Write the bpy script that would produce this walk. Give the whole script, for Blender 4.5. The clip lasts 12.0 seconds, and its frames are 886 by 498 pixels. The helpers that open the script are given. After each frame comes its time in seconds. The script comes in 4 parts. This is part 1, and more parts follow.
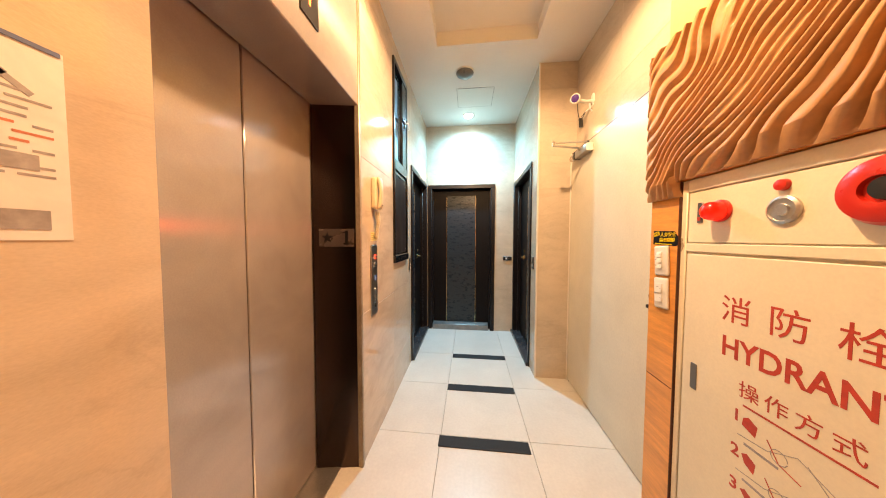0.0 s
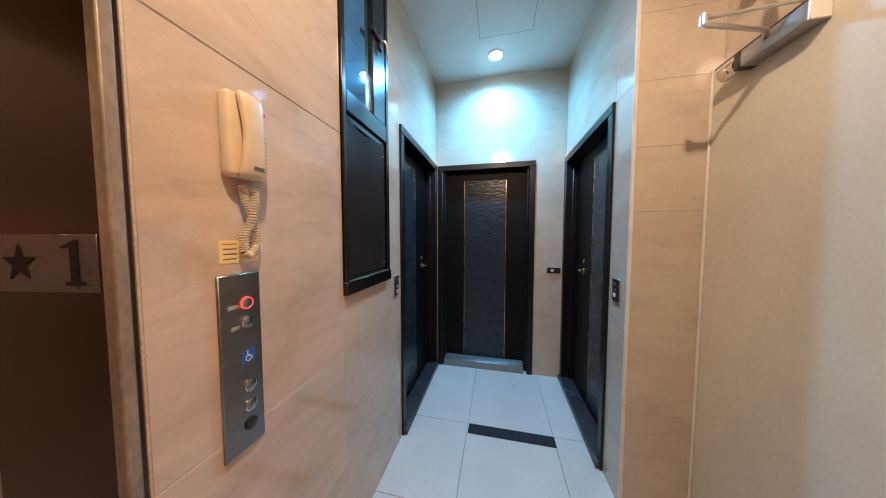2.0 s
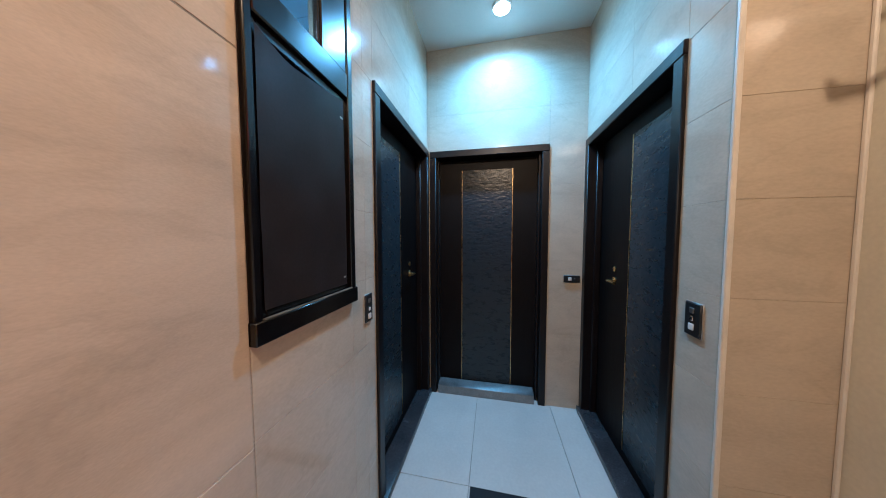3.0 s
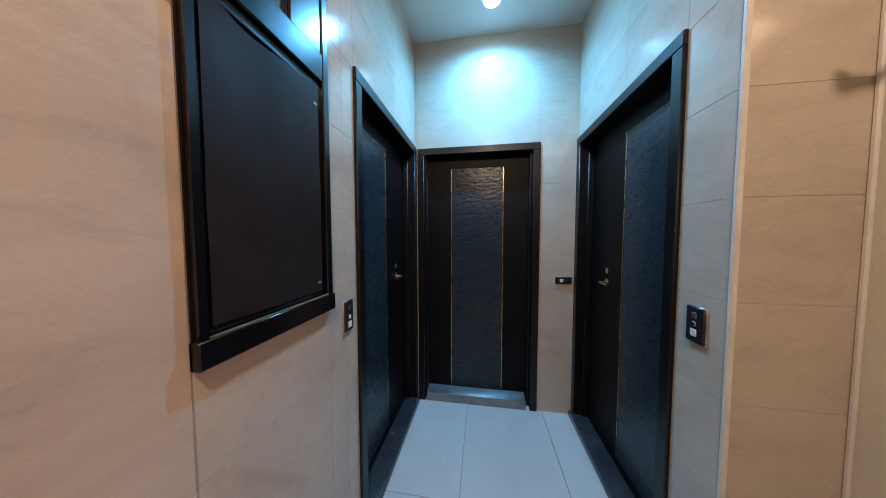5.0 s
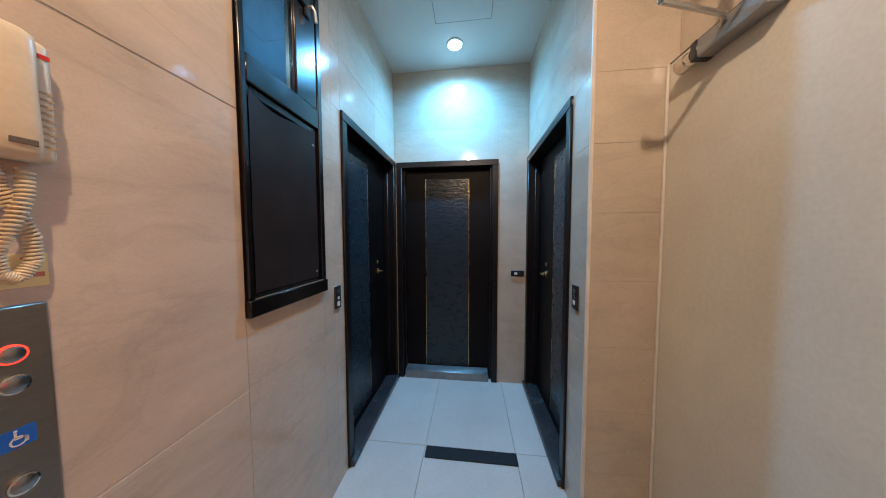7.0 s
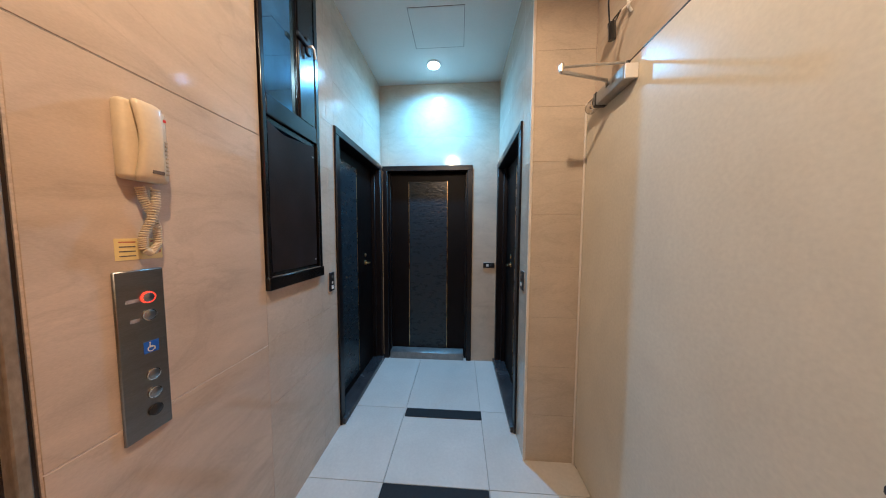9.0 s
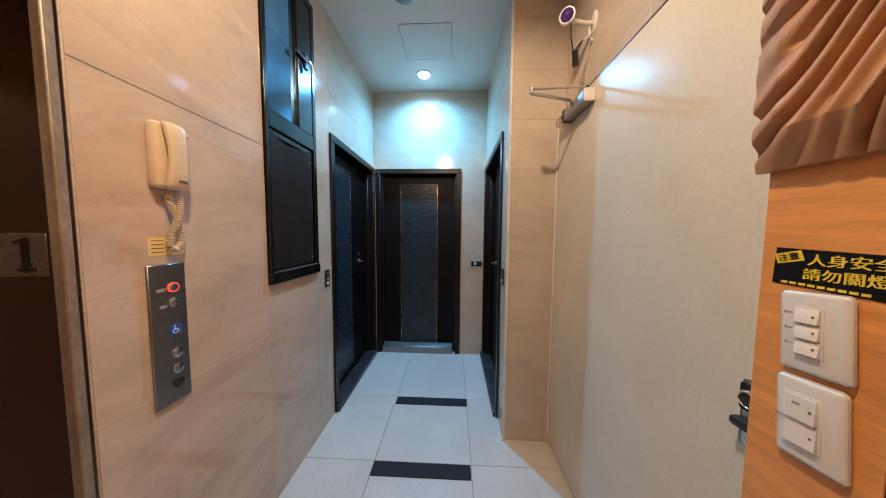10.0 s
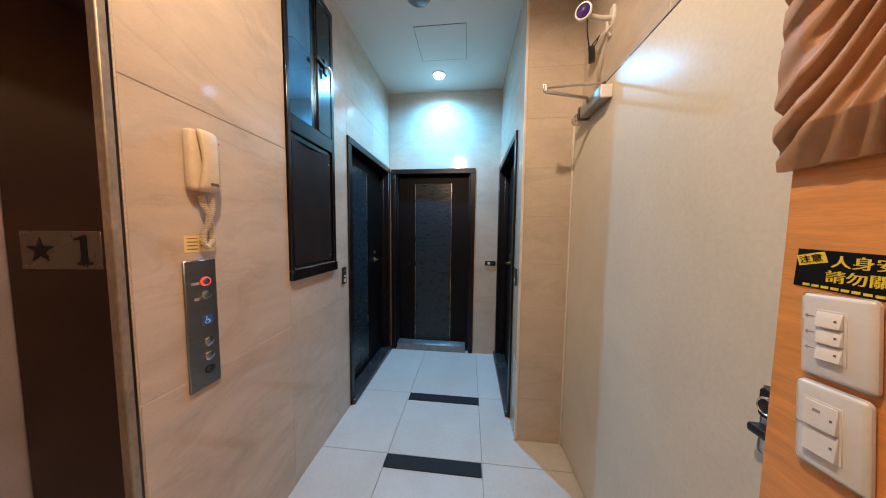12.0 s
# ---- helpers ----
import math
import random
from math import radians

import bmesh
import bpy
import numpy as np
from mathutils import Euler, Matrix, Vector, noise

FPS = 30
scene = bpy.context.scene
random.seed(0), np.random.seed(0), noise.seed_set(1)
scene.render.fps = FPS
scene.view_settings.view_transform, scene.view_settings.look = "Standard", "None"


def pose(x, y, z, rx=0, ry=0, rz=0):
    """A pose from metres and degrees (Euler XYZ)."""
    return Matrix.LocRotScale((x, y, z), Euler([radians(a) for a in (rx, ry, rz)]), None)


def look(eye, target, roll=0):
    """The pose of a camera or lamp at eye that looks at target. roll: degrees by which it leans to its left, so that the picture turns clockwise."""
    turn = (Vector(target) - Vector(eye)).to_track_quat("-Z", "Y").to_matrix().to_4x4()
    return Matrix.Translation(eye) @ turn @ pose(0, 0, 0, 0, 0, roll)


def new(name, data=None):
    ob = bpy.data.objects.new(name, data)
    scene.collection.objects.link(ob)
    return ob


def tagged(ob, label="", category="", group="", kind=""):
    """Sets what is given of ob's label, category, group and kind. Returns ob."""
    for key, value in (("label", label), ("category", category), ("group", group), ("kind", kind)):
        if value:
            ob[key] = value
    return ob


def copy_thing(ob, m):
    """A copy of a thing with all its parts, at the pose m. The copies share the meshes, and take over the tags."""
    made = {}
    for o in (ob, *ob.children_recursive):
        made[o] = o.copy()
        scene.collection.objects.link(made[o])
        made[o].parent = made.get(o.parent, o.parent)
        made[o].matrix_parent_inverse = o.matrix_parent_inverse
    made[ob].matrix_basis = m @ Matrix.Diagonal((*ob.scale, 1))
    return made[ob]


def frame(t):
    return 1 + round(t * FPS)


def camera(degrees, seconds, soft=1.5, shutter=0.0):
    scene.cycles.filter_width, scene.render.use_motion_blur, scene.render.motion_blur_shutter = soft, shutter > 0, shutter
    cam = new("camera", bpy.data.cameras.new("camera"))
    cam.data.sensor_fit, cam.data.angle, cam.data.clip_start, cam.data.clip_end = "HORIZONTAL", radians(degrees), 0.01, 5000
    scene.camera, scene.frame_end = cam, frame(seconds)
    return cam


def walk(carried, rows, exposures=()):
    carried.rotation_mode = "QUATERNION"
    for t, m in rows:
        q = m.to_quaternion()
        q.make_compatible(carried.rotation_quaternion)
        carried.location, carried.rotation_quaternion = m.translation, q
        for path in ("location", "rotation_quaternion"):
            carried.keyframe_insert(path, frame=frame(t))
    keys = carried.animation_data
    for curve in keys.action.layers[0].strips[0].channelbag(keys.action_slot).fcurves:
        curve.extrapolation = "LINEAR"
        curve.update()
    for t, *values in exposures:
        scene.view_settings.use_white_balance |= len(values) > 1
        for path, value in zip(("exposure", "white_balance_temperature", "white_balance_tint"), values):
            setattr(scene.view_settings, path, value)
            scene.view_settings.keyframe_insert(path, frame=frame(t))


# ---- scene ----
cam = camera(122.1, 12.0, 1.05)
PATH = [
    (0, (0.355, 1.910, 1.347), (0.147, 3.897, 1.264), 0.1),
    (0.5, (0.442, 2.139, 1.349), (0.032, 4.094, 1.252), 0.1),
    (1, (0.409, 2.397, 1.385), (-0.062, 4.337, 1.273), 0.1),
    (1.5, (0.379, 2.674, 1.39), (-0.073, 4.620, 1.289), -0.2),
    (2, (0.370, 2.963, 1.399), (-0.060, 4.913, 1.294), -0.0),
    (2.5, (0.318, 3.218, 1.403), (-0.097, 5.172, 1.302), -0.1),
    (3, (0.293, 3.415, 1.406), (-0.103, 5.373, 1.302), -0.1),
    (5, (0.285, 3.500, 1.405), (-0.028, 5.473, 1.307), -0.1),
    (5.5, (0.282, 3.412, 1.411), (-0.005, 5.389, 1.32), -0.1),
    (6, (0.381, 3.371, 1.418), (0.106, 5.350, 1.318), -0.2),
    (6.5, (0.446, 3.287, 1.404), (0.208, 5.270, 1.311), -0.3),
    (7, (0.475, 3.157, 1.415), (0.250, 5.142, 1.313), -0.2),
    (9, (0.593, 2.855, 1.404), (0.460, 4.846, 1.28), 0.2),
    (9.5, (0.632, 2.759, 1.405), (0.522, 4.752, 1.282), 0.3),
    (10, (0.650, 2.716, 1.408), (0.563, 4.710, 1.281), 0.4),
    (10.5, (0.669, 2.682, 1.416), (0.606, 4.677, 1.289), 0.4),
    (11, (0.688, 2.649, 1.42), (0.640, 4.645, 1.295), 0.5),
    (11.5, (0.671, 2.664, 1.414), (0.650, 4.660, 1.289), 0.7),
    (12, (0.665, 2.698, 1.408), (0.457, 4.682, 1.275), 0.6),
]
EXPOSURES = [
    (0.0, 1.05, 7850, 15), (0.5, 0.88, 7250, 16), (1.0, 0.64, 6500, 13), (1.5, 0.40, 5850, 12), (2.0, 0.23, 5580, 11), (2.5, 0.15, 5480, 11), (3.0, 0.05, 5430, 11),
    (5.5, -0.08, 5390, 11), (7.0, -0.06, 5430, 11), (9.0, 0.0, 5550, 11), (10.5, 0.07, 5640, 11), (12.0, 0.09, 5650, 11),
]
walk(cam, [(t, look(eye, target, roll)) for t, eye, target, roll in PATH], EXPOSURES)

# ---- light: one cool downlight at the corridor's end, one warm one in the coffer ----
def lamp(name, m, watts, colour, degrees=150, blend=0.5, radius=0.04):
    d = bpy.data.lights.new(name, "SPOT")
    d.energy, d.color, d.spot_size, d.spot_blend, d.shadow_soft_size = watts, colour, radians(degrees), blend, radius
    ob = new(name, d)
    ob.matrix_world = m
    return ob


COOL, WARM = (0.20, 0.62, 1.0), (1.0, 0.68, 0.40)
lamp("cool_lamp", pose(0.342, 5.222, 2.940), 165, COOL, 168, 1.0, 0.035)
lamp("warm_lamp", pose(0.44, 2.93, 2.90), 105, WARM, 172, 0.3, 0.035)
lamp("red_lamp", look((1.160, 2.893, 1.449), (-0.5, 2.893, 1.449)), 7.0, (1.0, 0.05, 0.03), 140, 0.8, 0.012)

world = bpy.data.worlds.new("world")
world.use_nodes = True
world.node_tree.nodes["Background"].inputs[0].default_value = (0.02, 0.02, 0.025, 1)
world.node_tree.nodes["Background"].inputs[1].default_value = 0.1
scene.world = world


# ---- materials ----
def material(name, colour, rough=0.5, metal=0.0, vary=0.15, scale=6.0, stretch=(1, 1, 1), grain=0.0, grain_scale=120.0,
             dark=0.6, per_piece=0.0, specular=0.5, rough_vary=0.1, coat=0.0, bump=0.0, bump_scale=30.0, emit=None, aniso=0.0, ior=1.5, vein=0.0):
    m = bpy.data.materials.new(name)
    m.use_nodes = True
    nt = m.node_tree
    b = nt.nodes["Principled BSDF"]
    L = nt.links.new

    def node(kind, **values):
        n = nt.nodes.new(kind)
        for k, v in values.items():
            n.inputs[k].default_value = v
        return n

    tex = nt.nodes.new("ShaderNodeTexCoord")
    geo = nt.nodes.new("ShaderNodeNewGeometry")
    mp = nt.nodes.new("ShaderNodeMapping")
    mp.inputs["Scale"].default_value = stretch
    L(geo.outputs["Position"], mp.inputs["Vector"])
    big = node("ShaderNodeTexNoise", Scale=scale, Detail=6.0, Roughness=0.6, Distortion=0.4)
    L(mp.outputs[0], big.inputs["Vector"])
    small = node("ShaderNodeTexNoise", Scale=grain_scale, Detail=3.0)
    L(mp.outputs[0], small.inputs["Vector"])
    ramp = nt.nodes.new("ShaderNodeMapRange")
    ramp.inputs["From Min"].default_value, ramp.inputs["From Max"].default_value = 0.3, 0.7
    ramp.inputs["To Min"].default_value, ramp.inputs["To Max"].default_value = 1.0 - vary, 1.0 + vary * 0.5
    L(big.outputs["Fac"], ramp.inputs["Value"])
    ramp2 = nt.nodes.new("ShaderNodeMapRange")
    ramp2.inputs["From Min"].default_value, ramp2.inputs["From Max"].default_value = 0.3, 0.7
    ramp2.inputs["To Min"].default_value, ramp2.inputs["To Max"].default_value = 1.0 - grain, 1.0 + grain * 0.5
    L(small.outputs["Fac"], ramp2.inputs["Value"])
    mul = nt.nodes.new("ShaderNodeMath")
    mul.operation = "MULTIPLY"
    L(ramp.outputs[0], mul.inputs[0])
    L(ramp2.outputs[0], mul.inputs[1])
    value = mul.outputs[0]
    if per_piece:
        info = nt.nodes.new("ShaderNodeObjectInfo")
        r3 = nt.nodes.new("ShaderNodeMapRange")
        r3.inputs["To Min"].default_value, r3.inputs["To Max"].default_value = 1 - per_piece, 1 + per_piece
        L(info.outputs["Random"], r3.inputs["Value"])
        mul2 = nt.nodes.new("ShaderNodeMath")
        mul2.operation = "MULTIPLY"
        L(value, mul2.inputs[0])
        L(r3.outputs[0], mul2.inputs[1])
        value = mul2.outputs[0]
    if vein:
        vn = node("ShaderNodeTexNoise", Scale=1.7, Detail=5.0, Roughness=0.55, Distortion=0.9)
        L(mp.outputs[0], vn.inputs["Vector"])
        off = nt.nodes.new("ShaderNodeMath")
        off.operation = "SUBTRACT"
        off.inputs[1].default_value = 0.5
        L(vn.outputs["Fac"], off.inputs[0])
        ab = nt.nodes.new("ShaderNodeMath")
        ab.operation = "ABSOLUTE"
        L(off.outputs[0], ab.inputs[0])
        vr = nt.nodes.new("ShaderNodeMapRange")
        vr.inputs["From Max"].default_value = 0.035
        vr.inputs["To Min"].default_value, vr.inputs["To Max"].default_value = 1.0 - vein, 1.0
        L(ab.outputs[0], vr.inputs["Value"])
        mv = nt.nodes.new("ShaderNodeMath")
        mv.operation = "MULTIPLY"
        L(value, mv.inputs[0])
        L(vr.outputs[0], mv.inputs[1])
        value = mv.outputs[0]
    mix = nt.nodes.new("ShaderNodeVectorMath")
    mix.operation = "SCALE"
    mix.inputs[0].default_value = colour
    L(value, mix.inputs["Scale"])
    L(mix.outputs[0], b.inputs["Base Color"])
    b.inputs["Metallic"].default_value = metal
    b.inputs["Specular IOR Level"].default_value = specular
    b.inputs["IOR"].default_value = ior
    b.inputs["Coat Weight"].default_value = coat
    b.inputs["Coat Roughness"].default_value = 0.06
    rr = nt.nodes.new("ShaderNodeMapRange")
    rr.inputs["To Min"].default_value, rr.inputs["To Max"].default_value = max(rough - rough_vary, 0.02), rough + rough_vary
    L(big.outputs["Fac"], rr.inputs["Value"])
    L(rr.outputs[0], b.inputs["Roughness"])
    if bump:
        bt = node("ShaderNodeTexNoise", Scale=bump_scale, Detail=4.0)
        L(mp.outputs[0], bt.inputs["Vector"])
        bn = nt.nodes.new("ShaderNodeBump")
        bn.inputs["Strength"].default_value = bump
        bn.inputs["Distance"].default_value = 0.004
        L(bt.outputs["Fac"], bn.inputs["Height"])
        L(bn.outputs[0], b.inputs["Normal"])
    if aniso:
        b.inputs["Anisotropic"].default_value = aniso
        tg = nt.nodes.new("ShaderNodeTangent")
        tg.direction_type, tg.axis = "RADIAL", "Z"
        L(tg.outputs[0], b.inputs["Tangent"])
    if emit:
        b.inputs["Emission Color"].default_value = (*emit[0], 1)
        b.inputs["Emission Strength"].default_value = emit[1]
    return m


TILE = material("beige_marble_tile", (0.58, 0.49, 0.385), 0.11, vary=0.12, scale=3.0, stretch=(1, 1.0, 2.2), grain=0.06, grain_scale=70, per_piece=0.035, rough_vary=0.02, vein=0.06)
TILE_LIFT = material("veined_marble_tile", (0.60, 0.49, 0.375), 0.055, vary=0.18, scale=2.4, stretch=(1, 1.0, 2.6), grain=0.06, grain_scale=150, per_piece=0.02, rough_vary=0.015, vein=0.08)
GROUT = material("grout", (0.60, 0.50, 0.40), 0.9, grain=0.2)
FLOOR = material("polished_floor_tile", (0.66, 0.63, 0.58), 0.34, vary=0.08, scale=3, grain=0.05, grain_scale=60, per_piece=0.02, rough_vary=0.12)
FLOOR_GROUT = material("floor_grout", (0.30, 0.265, 0.22), 0.9, grain=0.3)
PLASTER = material("ceiling_paint", (0.74, 0.72, 0.68), 0.85, vary=0.05, scale=2, grain=0.03, bump=0.05, bump_scale=200)
YELLOW = material("yellow_paint", (0.72, 0.56, 0.20), 0.8, vary=0.1, scale=4, grain=0.05, bump=0.1, bump_scale=150)
DARKWOOD = material("dark_stained_wood", (0.006, 0.0032, 0.0028), 0.5, vary=0.4, scale=8, stretch=(6, 6, 0.5), grain=0.3, grain_scale=90, specular=0.18)
FRAMEWOOD = material("dark_door_frame", (0.0085, 0.0055, 0.0055), 0.36, vary=0.3, scale=6, stretch=(5, 5, 0.6), grain=0.2, specular=0.35)
ALU = material("dark_bronze_aluminium", (0.0045, 0.0036, 0.004), 0.24, vary=0.25, scale=10, grain=0.15, specular=0.55)
WAVEGLASS = material("dark_rippled_panel", (0.020, 0.029, 0.036), 0.28, vary=0.2, scale=8, stretch=(2, 2, 5), bump=0.7, bump_scale=10, rough_vary=0.04, specular=0.38)
BRASS = material("brass", (0.78, 0.56, 0.28), 0.28, metal=1.0, vary=0.2, grain=0.1)
STEEL = material("brushed_steel", (0.48, 0.42, 0.395), 0.19, metal=0.55, vary=0.18, scale=3, stretch=(1, 1, 1.0), grain=0.07, grain_scale=200, aniso=1.0, rough_vary=0.02)
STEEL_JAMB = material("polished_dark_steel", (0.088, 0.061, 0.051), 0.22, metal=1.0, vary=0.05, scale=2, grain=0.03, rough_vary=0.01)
TRIM = material("dulled_steel_trim", (0.42, 0.34, 0.25), 0.5, metal=0.7, vary=0.3, scale=14, stretch=(1, 1, 0.4), grain=0.2)
# dark red-brown stands in for shade on the board's end face
EDGE_SHADE = material("shaded_board_edge", (0.10, 0.028, 0.012), 0.5, vary=0.2, grain=0.2)
CHROME = material("chrome", (0.75, 0.74, 0.72), 0.14, metal=1.0, vary=0.1, grain=0.05)
BUTTON = material("dull_steel_button", (0.36, 0.35, 0.35), 0.3, metal=1.0, vary=0.1)
SILLSTEEL = material("worn_threshold_steel", (0.34, 0.33, 0.32), 0.45, metal=0.8, vary=0.25, scale=12, grain=0.15)
CLOSER_GREY = material("closer_grey_paint", (0.34, 0.33, 0.31), 0.4, metal=0.5, vary=0.15, grain=0.1)
ALUM = material("satin_aluminium", (0.62, 0.60, 0.57), 0.35, metal=0.9, vary=0.15, grain=0.1)
CREAM = material("cream_metal_paint", (0.68, 0.63, 0.51), 0.25, vary=0.10, scale=2.0, grain=0.05, grain_scale=80, rough_vary=0.02, specular=0.17)
BOXPAINT = material("cream_cabinet_paint", (0.80, 0.70, 0.52), 0.4, vary=0.07, scale=3, grain=0.04, bump=0.05, bump_scale=60)
ORANGEWOOD = material("orange_veneer", (0.80, 0.34, 0.085), 0.4, vary=0.22, scale=5, stretch=(1, 0.7, 7), grain=0.10, grain_scale=60, coat=0.15)
CARVED = material("carved_wave_panel", (0.53, 0.275, 0.12), 0.42, vary=0.22, scale=6, grain=0.1, grain_scale=60)
BLACK = material("black_rubber", (0.016, 0.017, 0.02), 0.75, vary=0.3, scale=20, grain=0.4, grain_scale=300)
BLACKP = material("black_plastic", (0.02, 0.02, 0.021), 0.3, vary=0.2)
WHITEP = material("white_plastic", (0.78, 0.74, 0.68), 0.3, vary=0.05, grain=0.03)
IVORY = material("aged_ivory_plastic", (0.72, 0.60, 0.40), 0.35, vary=0.08, scale=12, grain=0.04)
IVORY_SLOT = material("ivory_grille", (0.42, 0.33, 0.20), 0.5)
IVORY_DARK = material("ivory_shadow_slot", (0.12, 0.09, 0.06), 0.6)
BLACKOUT = material("blackout_film", (0.050, 0.041, 0.040), 0.42, vary=0.25, scale=5, bump=0.4, bump_scale=6, grain=0.1, specular=0.35)
# metallic blue base paints the blue reflection into the glass colour
PANE = material("window_glass_blue_reflection", (0.20, 0.48, 0.84), 0.025, metal=0.85, vary=0.3, scale=5, rough_vary=0.01)
REDP = material("red_plastic", (0.60, 0.03, 0.02), 0.3, vary=0.1)
REDTEXT = material("red_lettering", (0.50, 0.05, 0.03), 0.5, vary=0.2, scale=60)
REDGLOW = material("lit_red_lens", (0.45, 0.008, 0.006), 0.15, emit=((1.0, 0.012, 0.006), 0.8))
YELLOWP = material("yellow_print", (0.85, 0.62, 0.02), 0.5, vary=0.05)
PALEYEL = material("pale_yellow_sticker", (0.85, 0.70, 0.30), 0.5, vary=0.05)
BLUE = material("blue_sign", (0.02, 0.12, 0.50), 0.4, vary=0.05)
PAPER = material("printed_paper", (0.72, 0.70, 0.66), 0.5, vary=0.08, scale=20)
INK = material("grey_print", (0.16, 0.13, 0.12), 0.6, vary=0.2)
INKPALE = material("pale_grey_print", (0.34, 0.31, 0.30), 0.6, vary=0.3, scale=40)
INKRED = material("red_print", (0.55, 0.18, 0.10), 0.6, vary=0.2)
INKBLUE = material("blue_print", (0.10, 0.13, 0.25), 0.6, vary=0.2)
GREYMETAL = material("grey_metal_handle", (0.20, 0.19, 0.18), 0.4, metal=0.7)
SILICONE = material("white_sealant", (0.74, 0.68, 0.60), 0.5)
GREYDOME = material("grey_dome", (0.13, 0.135, 0.14), 0.3, vary=0.2, scale=20)
PURPLE = material("purple_lens", (0.05, 0.02, 0.16), 0.1, vary=0.3)
INKBLACK = material("matt_black_film", (0.006, 0.006, 0.007), 0.5, vary=0.2, specular=0.2)
STONE = material("dark_stone_sill", (0.05, 0.05, 0.055), 0.25, vary=0.3, grain=0.3)
COOLGLOW = material("lit_cool_diffuser", (0.8, 0.8, 0.8), 0.5, emit=((0.62, 0.88, 1.0), 45.0))
WARMGLOW = material("lit_warm_diffuser", (0.8, 0.8, 0.8), 0.5, emit=((1.0, 0.75, 0.5), 8.0))
# emission for the pale spot on the red dome
SPOTGLOW = material("warm_spot_glow", (0.8, 0.5, 0.2), 0.4, emit=((1.0, 0.55, 0.16), 2.2))
ORANGEGLOW = material("orange_digit", (0.4, 0.05, 0.0), 0.4, emit=((1.0, 0.16, 0.03), 4.0))
RINGGLOW = material("lit_button_ring", (0.6, 0.05, 0.02), 0.4, emit=((1.0, 0.05, 0.02), 1.6))


# ---- mesh helpers ----
def box(bm, x0, x1, y0, y1, z0, z1, bevel=0.0, segments=2):
    m = Matrix.LocRotScale(((x0 + x1) / 2, (y0 + y1) / 2, (z0 + z1) / 2), None, (abs(x1 - x0), abs(y1 - y0), abs(z1 - z0)))
    r = bmesh.ops.create_cube(bm, size=1.0, matrix=m)
    if bevel:
        edges = list({e for v in r["verts"] for e in v.link_edges})
        bmesh.ops.bevel(bm, geom=edges, offset=bevel, segments=1 if bevel < 0.005 else segments, profile=0.5, affect="EDGES")
    return bm


def boxed(x0, x1, y0, y1, z0, z1, bevel=0.0, segments=2):
    return box(bmesh.new(), x0, x1, y0, y1, z0, z1, bevel, segments)


def turned(profile, m=Matrix(), steps=32, ring=False):
    """A solid of revolution about local z: (radius, height) pairs, bottom to top."""
    bm = bmesh.new()
    rings = []
    for r, h in profile:
        rings.append([bm.verts.new((max(r, 1e-5) * math.cos(2 * math.pi * i / steps), max(r, 1e-5) * math.sin(2 * math.pi * i / steps), h)) for i in range(steps)])
    for a, b in zip(rings, rings[1:] + (rings[:1] if ring else [])):
        for i in range(steps):
            bm.faces.new((a[i], a[(i + 1) % steps], b[(i + 1) % steps], b[i]))
    if not ring:
        bm.faces.new(rings[0][::-1])
        bm.faces.new(rings[-1])
    bmesh.ops.recalc_face_normals(bm, faces=bm.faces)
    bmesh.ops.transform(bm, matrix=m, verts=bm.verts)
    return bm


def tube(points, radius, sides=8, bm=None):
    bm = bm or bmesh.new()
    pts = [Vector(p) for p in points]
    rings = []
    ref = Vector((0.31, 0.52, 0.79))
    for i, p in enumerate(pts):
        d = (pts[min(i + 1, len(pts) - 1)] - pts[max(i - 1, 0)]).normalized()
        a = d.cross(ref).normalized()
        c = d.cross(a)
        ref = c.cross(d) if c.length else ref
        rings.append([bm.verts.new(p + radius * (math.cos(2 * math.pi * k / sides) * a + math.sin(2 * math.pi * k / sides) * c)) for k in range(sides)])
        ref = a.cross(d)
    for a, b in zip(rings, rings[1:]):
        for k in range(sides):
            bm.faces.new((a[k], a[(k + 1) % sides], b[(k + 1) % sides], b[k]))
    bm.faces.new(rings[0][::-1])
    bm.faces.new(rings[-1])
    bmesh.ops.recalc_face_normals(bm, faces=bm.faces)
    return bm


def sheet(outline, depth):
    """A flat plate from an outline in local x, y, with its back at z 0."""
    bm = bmesh.new()
    f = bm.faces.new([bm.verts.new((x, y, 0)) for x, y in outline])
    r = bmesh.ops.extrude_face_region(bm, geom=[f])
    bmesh.ops.translate(bm, verts=[v for v in r["geom"] if isinstance(v, bmesh.types.BMVert)], vec=(0, 0, depth))
    bmesh.ops.recalc_face_normals(bm, faces=bm.faces)
    return bm


def link_mesh(name, bm, mat, smooth=False):
    me = bpy.data.meshes.new(name)
    bm.to_mesh(me)
    bm.free()
    me.materials.append(mat)
    if smooth:
        me.polygons.foreach_set("use_smooth", [True] * len(me.polygons))
        me.set_sharp_from_angle(angle=radians(40))
    return new(name, me)


def part(name, bm, mat, parent, label="", smooth=True):
    ob = link_mesh(name, bm, mat, smooth)
    ob.parent = parent
    if label:
        ob["label"] = label
    return ob


def thing(name, m, label, category, group="", kind=""):
    ob = new(name)
    ob.empty_display_size = 0.05
    ob.matrix_basis = m
    return tagged(ob, label, category, group, kind)


def solid(name, bm, mat, label, category="", kind="structure", smooth=False):
    return tagged(link_mesh(name, bm, mat, smooth), label, category, "", kind)


